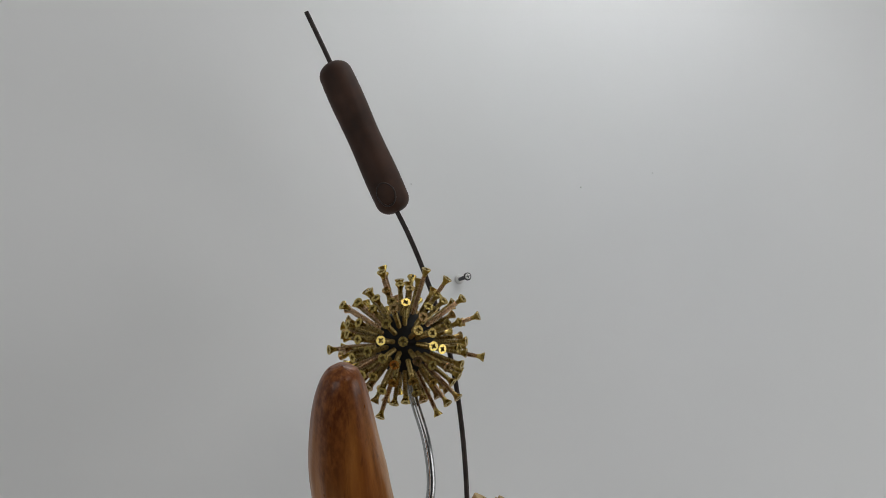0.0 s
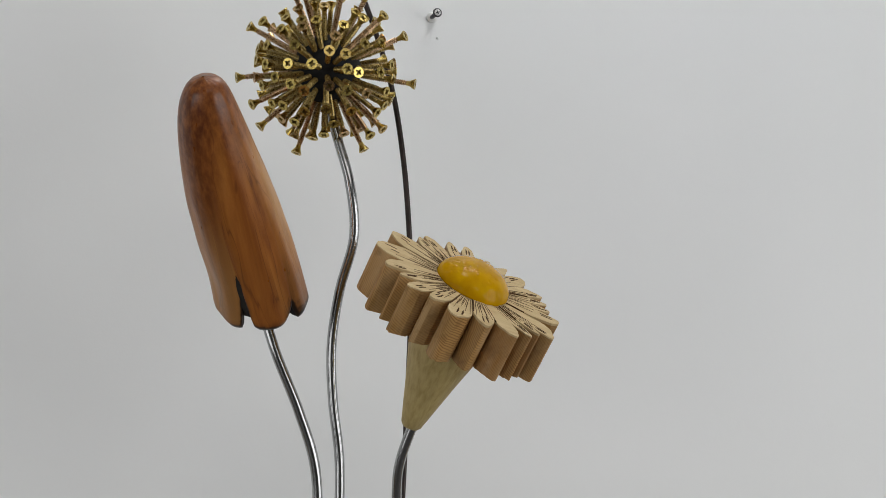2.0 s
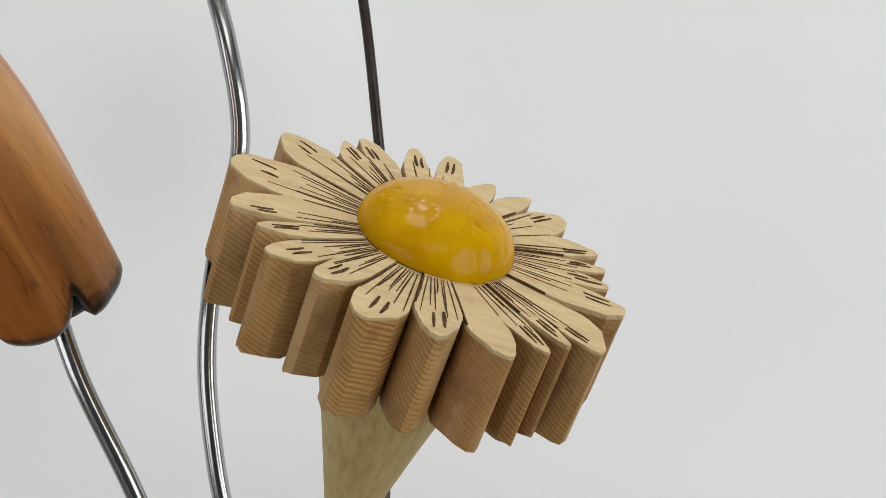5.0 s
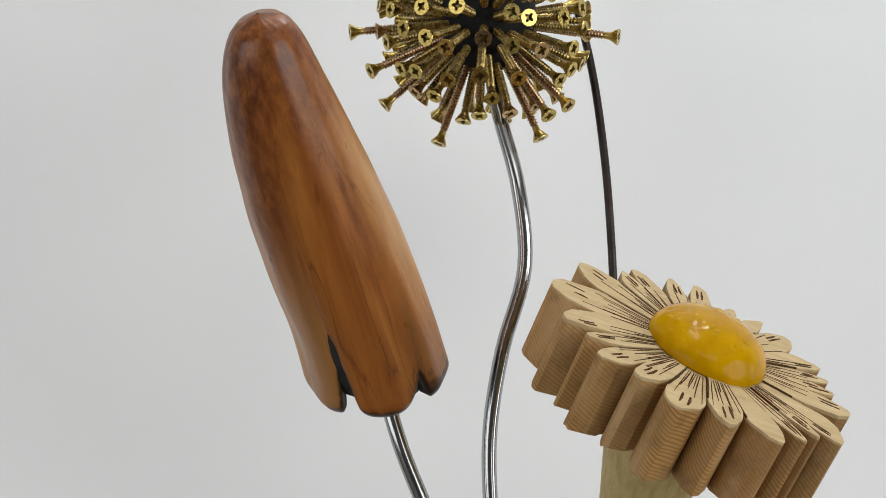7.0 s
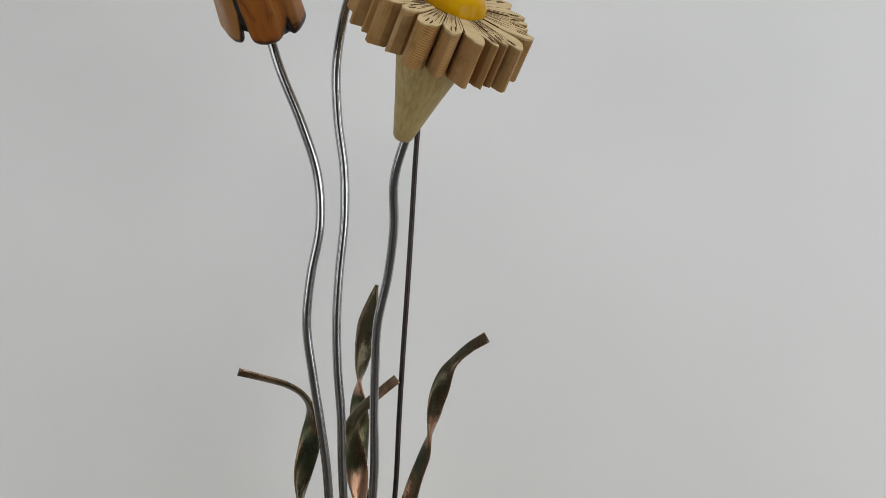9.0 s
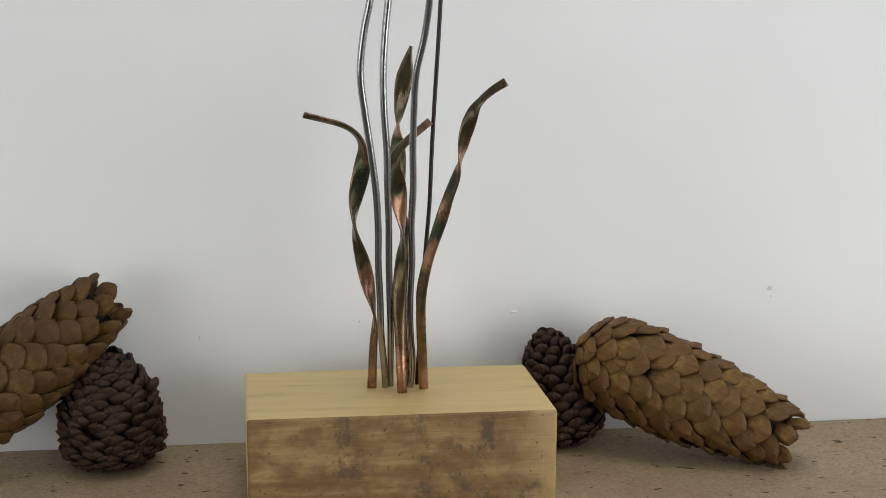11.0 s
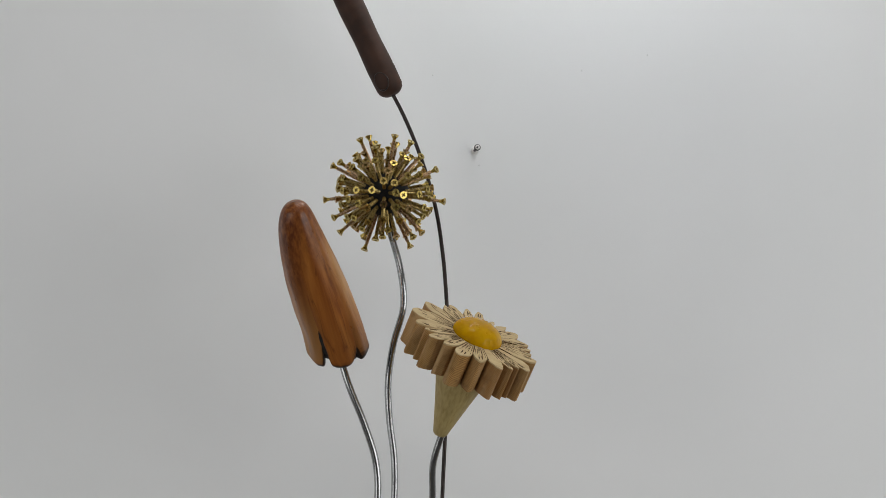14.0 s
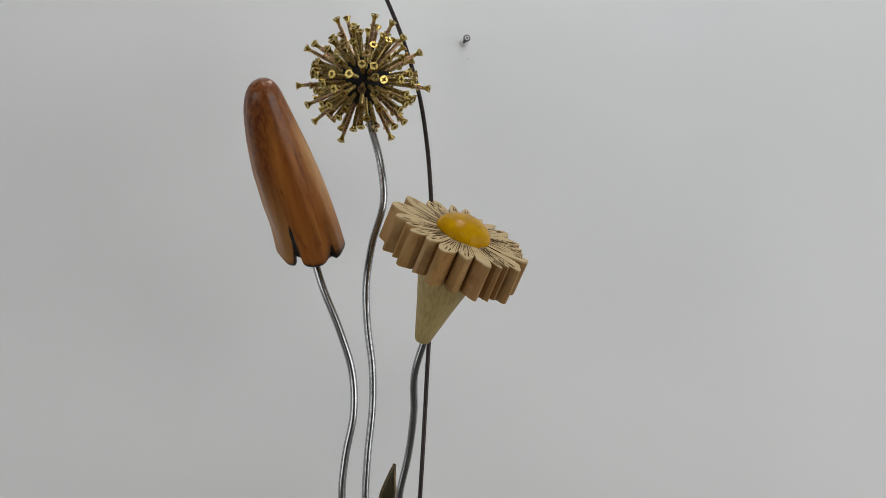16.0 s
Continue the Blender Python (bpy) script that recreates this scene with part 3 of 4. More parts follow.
# the shelf that everything stands on
table = thing("table", "table with a rough brown flecked board top", "table", Matrix.Translation((0, -0.2, Z0)))
part("tabletop", box_mesh("tabletop", (-0.75, 0.105, -Z0 - 0.03), (0.75, WALL_Y + 0.2, -Z0), [BOARD], 0.002), table)
leg_me = box_mesh("leg", (-0.025, -0.025, 0), (0.025, 0.025, -Z0 - 0.03), [SAWN], 0.002)
for lx in (-0.68, 0.68):
    for ly in (0.14, 0.26):
        part("leg", leg_me, table, m=Matrix.Translation((lx, ly, 0)))

# ---- the flower sculpture ----
BH = 0.0588
flower = thing("flower_sculpture", "handmade bouquet of wooden and metal flowers on a wood block", "sculpture", Matrix.Translation((0, 0, 0)))


def base_block():
    """An offcut of thick timber; the front is left as sawn."""
    corners = [(-0.0922, -0.0470), (0.0862, -0.0478), (0.0862, 0.0540), (-0.0934, 0.0530)]
    bm = bmesh.new()
    lo = [bm.verts.new((x, y, 0.0)) for x, y in corners]
    hi = [bm.verts.new((x, y, BH)) for x, y in corners]
    for k in range(4):
        bm.faces.new((lo[k], lo[(k + 1) % 4], hi[(k + 1) % 4], hi[k]))
    bm.faces.new(hi)
    bm.faces.new(lo[::-1])
    bm.normal_update()
    bmesh.ops.bevel(bm, geom=bm.edges[:], offset=0.0022, segments=3, affect="EDGES", profile=0.6)
    bm.normal_update()
    for f in bm.faces:
        f.smooth = f.calc_area() < 3e-4
        f.material_index = 1 if f.normal.y < -0.45 else 0
    me = bpy.data.meshes.new("base_block")
    bm.to_mesh(me)
    bm.free()
    me.materials.append(BLOCK)
    me.materials.append(SAWN)
    return me


part("base_block", base_block(), flower, "pale planed wood block with a rough brown sawn front")

# stems
STEMS = {
    "tulip": [(-0.0078, 0.0122, 0.0500), (-0.0092, 0.0068, 0.0723), (-0.0116, 0.0015, 0.0947), (-0.0127, -0.0038, 0.1170), (-0.0142, -0.0091, 0.1393),
             (-0.0147, -0.0143, 0.1617), (-0.0164, -0.0194, 0.1840), (-0.0196, -0.0242, 0.2063), (-0.0232, -0.0287, 0.2287), (-0.0261, -0.0329, 0.2510),
             (-0.0245, -0.0366, 0.2733), (-0.0207, -0.0399, 0.2957), (-0.0220, -0.0426, 0.3180), (-0.0291, -0.0447, 0.3403), (-0.0383, -0.0461, 0.3627),
             (-0.0455, -0.0468, 0.3850), (-0.0520, -0.0620, 0.3960)],
    "ball": [(-0.0048, 0.0148, 0.0500), (-0.0052, 0.0102, 0.0725), (-0.0056, 0.0047, 0.0951), (-0.0066, 0.0000, 0.1176), (-0.0075, -0.0045, 0.1401),
             (-0.0080, -0.0089, 0.1626), (-0.0091, -0.0130, 0.1852), (-0.0099, -0.0169, 0.2077), (-0.0118, -0.0204, 0.2302), (-0.0125, -0.0236, 0.2527),
             (-0.0115, -0.0265, 0.2753), (-0.0096, -0.0290, 0.2978), (-0.0100, -0.0310, 0.3203), (-0.0130, -0.0326, 0.3428), (-0.0139, -0.0337, 0.3654),
             (-0.0108, -0.0342, 0.3879), (-0.0049, -0.0342, 0.4104), (-0.0069, -0.0337, 0.4329), (-0.0122, -0.0285, 0.4555), (-0.0154, -0.0250, 0.4780)],
    "daisy": [(0.0060, 0.0101, 0.0500), (0.0080, 0.0077, 0.0723), (0.0064, 0.0051, 0.0946), (0.0059, 0.0022, 0.1169), (0.0066, -0.0011, 0.1392),
             (0.0058, -0.0049, 0.1615), (0.0063, -0.0091, 0.1838), (0.0055, -0.0138, 0.2062), (0.0054, -0.0191, 0.2285), (0.0060, -0.0251, 0.2508),
             (0.0100, -0.0318, 0.2731), (0.0119, -0.0392, 0.2954), (0.0114, -0.0475, 0.3177), (0.0174, -0.0566, 0.3400), (0.0215, -0.0650, 0.3530)],
}
for kind in STEMS:
    part("stem", tube("stem", STEMS[kind], 0.00205, STEEL, 110), flower, "thin bent polished steel stem")
REED = [(0.0111, 0.0157, 0.0500), (0.0124, 0.0122, 0.0805), (0.0138, 0.0089, 0.1110), (0.0153, 0.0058, 0.1415), (0.0174, 0.0031, 0.1720),
             (0.0183, 0.0008, 0.2025), (0.0196, -0.0011, 0.2330), (0.0212, -0.0026, 0.2635), (0.0227, -0.0035, 0.2940), (0.0241, -0.0039, 0.3245),
             (0.0263, -0.0003, 0.3550), (0.0275, 0.0005, 0.3855), (0.0260, -0.0011, 0.4160), (0.0239, 0.0012, 0.4465), (0.0196, 0.0044, 0.4770),
             (0.0114, 0.0085, 0.5075), (-0.0002, 0.0116, 0.5373), (-0.0152, 0.0151, 0.5669), (-0.0278, 0.0187, 0.5962), (-0.0395, 0.0228, 0.6253),
             (-0.0523, 0.0281, 0.6544)]
part("reed_stem", tube("reed_stem", REED, 0.00125, ROD, 120, 10), flower, "thin blackened wire stem")


def cattail():
    prof = [(0.0002, 0.0)]
    length, r = 0.0838, 0.0087
    for k in range(1, 9):
        a = k / 8 * math.pi / 2
        prof.append((r * (0.22 + 0.78 * math.sin(a)), 0.0065 * (1 - math.cos(a))))
    for k in range(1, 12):
        prof.append((r * (1 + 0.03 * math.sin(k * 0.8)), 0.0065 + (length - 0.0135) * k / 12))
    for k in range(0, 9):
        a = k / 8 * math.pi / 2
        prof.append((max(0.0002, r * 0.99 * math.cos(a)), length - 0.007 + 0.007 * math.sin(a)))
    return lathe("cattail_head", prof, [CAT], 28)


cattail_head = part("cattail_head", cattail(), flower, "dark brown turned wooden cattail head", axis_pose((-0.0064, 0.0130, 0.5502), (-0.0428, 0.0187, 0.6285)))


def scar():
    """A shallow oval rim where a knot was turned through."""
    rings = []
    for k in range(28):
        a = k * math.tau / 28
        c = Vector((0.0044 * math.cos(a), 0.0, 0.0060 * math.sin(a)))
        u = c.normalized()
        rings.append([c + u * 0.0005 * math.cos(b) + Vector((0, 0.0005 * math.sin(b) + 0.0012 * (c.x / 0.0044) ** 2, 0)) for b in np.linspace(0, math.tau, 8, endpoint=False)])
    return rings_mesh("knot", rings + rings[:1], [ROD], False)


part("knot", scar(), cattail_head, "dark oval knot mark", Matrix.Rotation(radians(64), 4, "Z") @ Matrix.Translation((0, -0.0086, 0.0095)))


# copper leaves: rows of x, y, z, width, thickness, twist
def leaf(rows, green, polished):
    line = spline(rows, 96)
    rings = []
    for i, row in enumerate(line):
        t = line[min(i + 1, 95), :3] - line[max(i - 1, 0), :3]
        t = t / np.linalg.norm(t)
        s = np.cross(t, (0, 1, 0))
        s = s / np.linalg.norm(s)
        q = np.cross(s, t)
        a0 = radians(row[5])
        wide, thin = math.cos(a0) * s + math.sin(a0) * q, math.cos(a0) * q - math.sin(a0) * s
        w, h = row[3] / 2, row[4] / 2
        ring = []
        for a in np.linspace(0, math.tau, 20, endpoint=False):
            c, d = math.cos(a), math.sin(a)
            flat = 1 - min(1.0, h / w)
            ring.append(row[:3] + wide * w * c + thin * h * d * (1 - 0.35 * flat * (1 - abs(c))))
        rings.append(ring)
    me = rings_mesh("copper_leaf", rings, [COPPER])
    # weight of the painted edge highlight, full at both edges of the strip
    worn = [abs(math.cos(a)) ** 8 for _ in rings for a in np.linspace(0, math.tau, 20, endpoint=False)]
    me.attributes.new("worn", "FLOAT", "POINT").data.foreach_set("value", worn)
    me.attributes.new("verdigris", "FLOAT", "POINT").data.foreach_set("value", [green] * len(worn))
    bare = [max(math.exp(-((p[2] - z) / h) ** 2) for z, h in polished) for ring in rings for p in ring]
    me.attributes.new("bare", "FLOAT", "POINT").data.foreach_set("value", bare)
    return me


M = 0.001
LEAVES = [
    [(-0.0167, 0.0120, 0.0500, 6.0 * M, 5.6 * M, 0), (-0.0158, 0.0083, 0.0826, 5.4 * M, 4.4 * M, 40), (-0.0152, 0.0049, 0.1051, 7.4 * M, 2.6 * M, 95),
     (-0.0190, 0.0020, 0.1239, 8.6 * M, 2.7 * M, 160), (-0.0229, -0.0005, 0.1404, 8.9 * M, 2.7 * M, 205), (-0.0274, -0.0033, 0.1588, 9.4 * M, 2.7 * M, 262),
     (-0.0270, -0.0061, 0.1767, 10.2 * M, 2.7 * M, 325), (-0.0237, -0.0087, 0.1945, 9.9 * M, 2.7 * M, 372), (-0.0230, -0.0107, 0.2075, 9.1 * M, 2.7 * M, 420),
     (-0.0269, -0.0120, 0.2156, 7.0 * M, 2.7 * M, 428), (-0.0345, -0.0128, 0.2208, 6.2 * M, 2.7 * M, 424), (-0.0447, -0.0133, 0.2239, 5.4 * M, 2.7 * M, 418),
     (-0.0569, -0.0139, 0.2271, 5.0 * M, 2.7 * M, 405)],
    [(0.0012, -0.0017, 0.0500, 6.0 * M, 5.6 * M, 0), (-0.0005, -0.0023, 0.0883, 6.2 * M, 5.0 * M, 0), (-0.0010, -0.0028, 0.1169, 8.1 * M, 3.2 * M, 10),
     (-0.0004, -0.0032, 0.1385, 8.3 * M, 2.2 * M, 45), (0.0008, -0.0036, 0.1563, 9.6 * M, 2.7 * M, 100), (-0.0009, -0.0039, 0.1723, 10.8 * M, 2.7 * M, 150),
     (-0.0033, -0.0041, 0.1864, 11.3 * M, 2.7 * M, 190), (-0.0047, -0.0043, 0.1966, 10.3 * M, 2.7 * M, 220), (-0.0020, -0.0045, 0.2049, 8.6 * M, 2.7 * M, 240),
     (0.0043, -0.0046, 0.2119, 6.2 * M, 2.7 * M, 236), (0.0112, -0.0047, 0.2178, 5.5 * M, 2.7 * M, 228), (0.0167, -0.0048, 0.2223, 5.2 * M, 2.7 * M, 222)],
    [(0.0154, 0.0078, 0.0500, 6.0 * M, 5.6 * M, 0), (0.0126, -0.0008, 0.0877, 5.8 * M, 5.0 * M, 0), (0.0111, -0.0079, 0.1109, 5.8 * M, 4.0 * M, 20),
     (0.0114, -0.0126, 0.1262, 6.7 * M, 3.0 * M, 30), (0.0147, -0.0182, 0.1449, 6.3 * M, 2.7 * M, 25), (0.0205, -0.0248, 0.1668, 7.2 * M, 2.7 * M, 20),
     (0.0242, -0.0292, 0.1812, 7.2 * M, 2.7 * M, 42), (0.0280, -0.0330, 0.1936, 7.4 * M, 2.7 * M, 60), (0.0306, -0.0372, 0.2077, 8.0 * M, 2.7 * M, 130),
     (0.0320, -0.0404, 0.2181, 8.3 * M, 2.7 * M, 165), (0.0353, -0.0440, 0.2301, 7.6 * M, 2.7 * M, 215), (0.0392, -0.0460, 0.2369, 6.4 * M, 2.7 * M, 244),
     (0.0455, -0.0478, 0.2430, 5.4 * M, 2.7 * M, 228), (0.0529, -0.0491, 0.2477, 5.2 * M, 2.7 * M, 205)],
    [(0.0048, 0.0120, 0.0500, 6.0 * M, 5.6 * M, 0), (0.0052, 0.0134, 0.1029, 5.8 * M, 4.6 * M, 0), (0.0050, 0.0143, 0.1356, 7.2 * M, 3.0 * M, 20),
     (0.0042, 0.0150, 0.1574, 8.9 * M, 2.7 * M, 60), (0.0023, 0.0155, 0.1754, 9.6 * M, 2.7 * M, 110), (0.0006, 0.0161, 0.1934, 9.6 * M, 2.7 * M, 160),
     (-0.0003, 0.0166, 0.2112, 8.9 * M, 2.7 * M, 235), (0.0008, 0.0170, 0.2237, 8.6 * M, 2.7 * M, 310), (0.0025, 0.0174, 0.2361, 9.6 * M, 2.7 * M, 350),
     (0.0043, 0.0177, 0.2467, 9.9 * M, 2.7 * M, 365), (0.0063, 0.0180, 0.2573, 5.2 * M, 2.7 * M, 370), (0.0081, 0.0182, 0.2644, 1.7 * M, 2.7 * M, 380)],
]
# share of verdigris, and heights with their reach at which bare copper shows
FINISH = [(0.7, [(0.125, 0.016)]), (0.45, [(0.170, 0.012), (0.075, 0.010)]), (0.1, [(0.146, 0.014), (0.203, 0.008), (0.065, 0.012)]), (0.95, [(0.215, 0.006)])]
for rows, (green, polished) in zip(LEAVES, FINISH):
    part("copper_leaf", leaf(rows, green, polished), flower, "flattened twisted copper pipe leaf with green and brown patina")


def tulip_bud():
    """A carved, slightly bent bud, z along its axis; round-ended petals part at the lower rim."""
    length = 0.1058
    ctrl = [(0.0172, -0.05), (0.0172, 0.0), (0.0168, 0.17), (0.0168, 0.33), (0.0160, 0.5), (0.0141, 0.66), (0.0119, 0.80), (0.0097, 0.90), (0.0074, 0.958), (0.0050, 0.985), (0.0026, 0.997), (0.0003, 1.0)]
    prof = spline(ctrl, 80)
    # petals: first edge, last edge, lowest point, slit at the first edge (length, half width), tone
    petals = [(221, 288, 0.004, 0.26, 15, 0.05), (288, 340, -0.042, 0.050, 3.5, 0.35), (340, 394, 0.0, 0.16, 7, 0.45), (34, 86, 0.01, 0.10, 6, 0.5),
              (86, 150, 0.0, 0.22, 6, 0.3), (150, 221, 0.022, 0.15, 7, 0.75)]
    na, nz = 240, 72
    outer, inner, faces, slots, rim, rim_in, tone = [], [], [], [], [], [], []

    def bend(s):
        p, q = 4 * s * (1 - s), 4 * s * (1 - s) * (1 - 2 * s)
        return 0.0002 * p + 0.0033 * q, 0.0020 * p + 0.0002 * q

    for j in range(na):
        a = j * math.tau / na
        deg = math.degrees(a)
        lo, hi, low, d, w, tn = next(p for p in petals if p[0] <= deg < p[1] or p[0] <= deg + 360 < p[1])
        dd = deg + 360 if deg < lo else deg
        u = (dd - lo) / (hi - lo) * 2 - 1
        s0 = low + (0.06 * abs((u - 0.2) / (1.2 if u < 0.2 else 0.8)) ** 3 if lo == 221 else 0.045 * abs(u) ** 6)
        if lo == 150:
            s0 = low + (0.035 * ((0.55 - u) / 1.1) ** 2 if u < 0.55 else 0.06 * ((u - 0.55) / 0.45) ** 3)
        if lo == 288 and u < 0:
            s0 = low + 0.085 * abs(u) ** 4.5
        for p in petals:
            off = (deg - p[0] + 180) % 360 - 180
            s0 = max(s0, p[3] * max(0.0, 1 - abs(off) / p[4]) ** 2.6)
        for i in range(nz):
            s = s0 + (1 - s0) * (i / (nz - 1)) ** 1.15
            r = float(np.interp(s, prof[:, 1], prof[:, 0]))
            fade = max(0.0, 1 - s) ** 0.5
            groove = 0.0
            for p in petals:
                off = (deg - p[0] + 180) % 360 - 180
                groove += 0.050 * min(1.0, (p[3] / 0.2) ** 2) * math.exp(-(off / 7) ** 2) * max(0.0, 1 - s / (p[3] * 1.4 + 0.25))
                groove += 0.011 * math.exp(-(off / 2.2) ** 2) * max(0.0, 1 - s / 0.8)
            if lo == 288:
                r *= 1 + 0.13 * max(0.0, 1 - s / 0.4) ** 1.3 * (1 - u * u) ** 0.5
            # broad knife-cut flats along the bud
            r *= 1 + fade * (0.010 * math.cos(a * 11) + 0.007 * abs(math.sin(a * 7 + s * 1.5))) - groove
            r += 0.0003 * noise.noise((math.cos(a) * 3, math.sin(a) * 3, s * 7))
            r -= 0.0011 * math.exp(-((s - s0) / 0.010) ** 2)
            bx, by = bend(s)
            outer.append((r * math.cos(a) + bx, r * math.sin(a) + by, s * length))
            near = (s - s0) * length
            for p in petals:
                off = abs((deg - p[0] + 180) % 360 - 180)
                if s < p[3]:
                    gap = p[4] * (1 - (max(0.0, s) / p[3]) ** 0.385)
                    near = min(near, 0.0008 + radians(max(0.0, off - gap)) * r * (1 + 3 * max(0.0, s) / p[3]))
            rim.append(near * (0.5 if lo == 288 or (lo == 221 and u > 0.5) else 1.0))
            sap = math.exp(-(((deg - 318 + 180) % 360 - 180) / 20) ** 2) * math.exp(-((s - 0.50) / 0.28) ** 2)
            tone.append(max(tn * 0.8 * max(0.0, min(1.0, (0.6 - s) / 0.4)), 1.25 * sap))
        for i in range(6):
            s = s0 + 0.004 + 0.06 * i
            r = float(np.interp(s, prof[:, 1], prof[:, 0])) * (0.84 - 0.02 * i)
            bx, by = bend(s)
            inner.append((r * math.cos(a) + bx, r * math.sin(a) + by, s * length))
            rim_in.append(0.0)
    verts = outer + inner
    base = len(outer)
    for j in range(na):
        k = (j + 1) % na
        for i in range(nz - 1):
            faces.append((j * nz + i, k * nz + i, k * nz + i + 1, j * nz + i + 1))
            slots.append(0)
        for i in range(5):
            faces.append((base + j * 6 + i, base + j * 6 + i + 1, base + k * 6 + i + 1, base + k * 6 + i))
            slots.append(1)
        faces.append((j * nz, base + j * 6, base + k * 6, k * nz))
        slots.append(1)
    me = mesh_of("tulip_bud", verts, faces, [TULIP, CHAR], True)
    me.polygons.foreach_set("material_index", slots)
    me.attributes.new("rim", "FLOAT", "POINT").data.foreach_set("value", rim + rim_in)
    me.attributes.new("tone", "FLOAT", "POINT").data.foreach_set("value", tone + rim_in)
    return me


tulip = part("tulip_bud", tulip_bud(), flower, "glossy orange-brown carved wooden tulip bud with scorched rims",
             axis_pose((-0.0456, -0.0529, 0.3813), (-0.0734, -0.1168, 0.4578), 47))



def scorched_core():
    """Charred inside of the bud, its lower end cut off at a slant."""
    rings = []
    for r, z, slant in ((0.0002, 0.0032, 0.0), (0.0118, 0.0034, 1.0), (0.0138, 0.0052, 0.9), (0.0147, 0.012, 0.3), (0.0142, 0.03, 0.0), (0.0122, 0.055, 0.0), (0.0002, 0.07, 0.0)):
        rings.append([(r * math.cos(a), r * math.sin(a), z - 0.0065 * slant * math.cos(a - radians(330))) for a in np.linspace(0, math.tau, 40, endpoint=False)])
    return rings_mesh("scorched_core", rings, [CHAR])


part("scorched_core", scorched_core(), tulip, "black scorched wood inside the bud")

# daisy
DN, DX, DY = Vector((0.2992, -0.4666, 0.8323)), Vector((0.9410, 0.0, -0.3383)), Vector((0.1579, 0.8845, 0.4391))
DC = Vector((0.0313, -0.0845, 0.3892))
daisy_pose = Matrix(((DX.x, DY.x, DN.x, DC.x), (DX.y, DY.y, DN.y, DC.y), (DX.z, DY.z, DN.z, DC.z), (0, 0, 0, 1)))
PETALS = [(168, 40.0), (143, 40.3), (127, 35.3), (118, 37.4), (100, 36.7), (88, 38.6), (72, 32.8), (60, 34.7), (48, 36.1), (25, 35.1), (17, 34.6), (6, 33.6), (-7, 36.6),
          (-34, 37.9), (-42, 34.2), (-51, 34.4), (-65, 35.4), (-85, 32.8), (-105, 34.5), (-126, 31.6), (-140, 35.4), (-154, 34.0), (-163, 37.7)]
DT = 0.0204
prng = random.Random(11)
daisy = part("daisy_core", lathe("daisy_core", [(0.0002, -DT + 0.001), (0.0245, -DT + 0.001), (0.0245, -0.0010), (0.0002, -0.0010)], [DAISY], 44, False), flower,
     "pale wooden daisy head", daisy_pose)


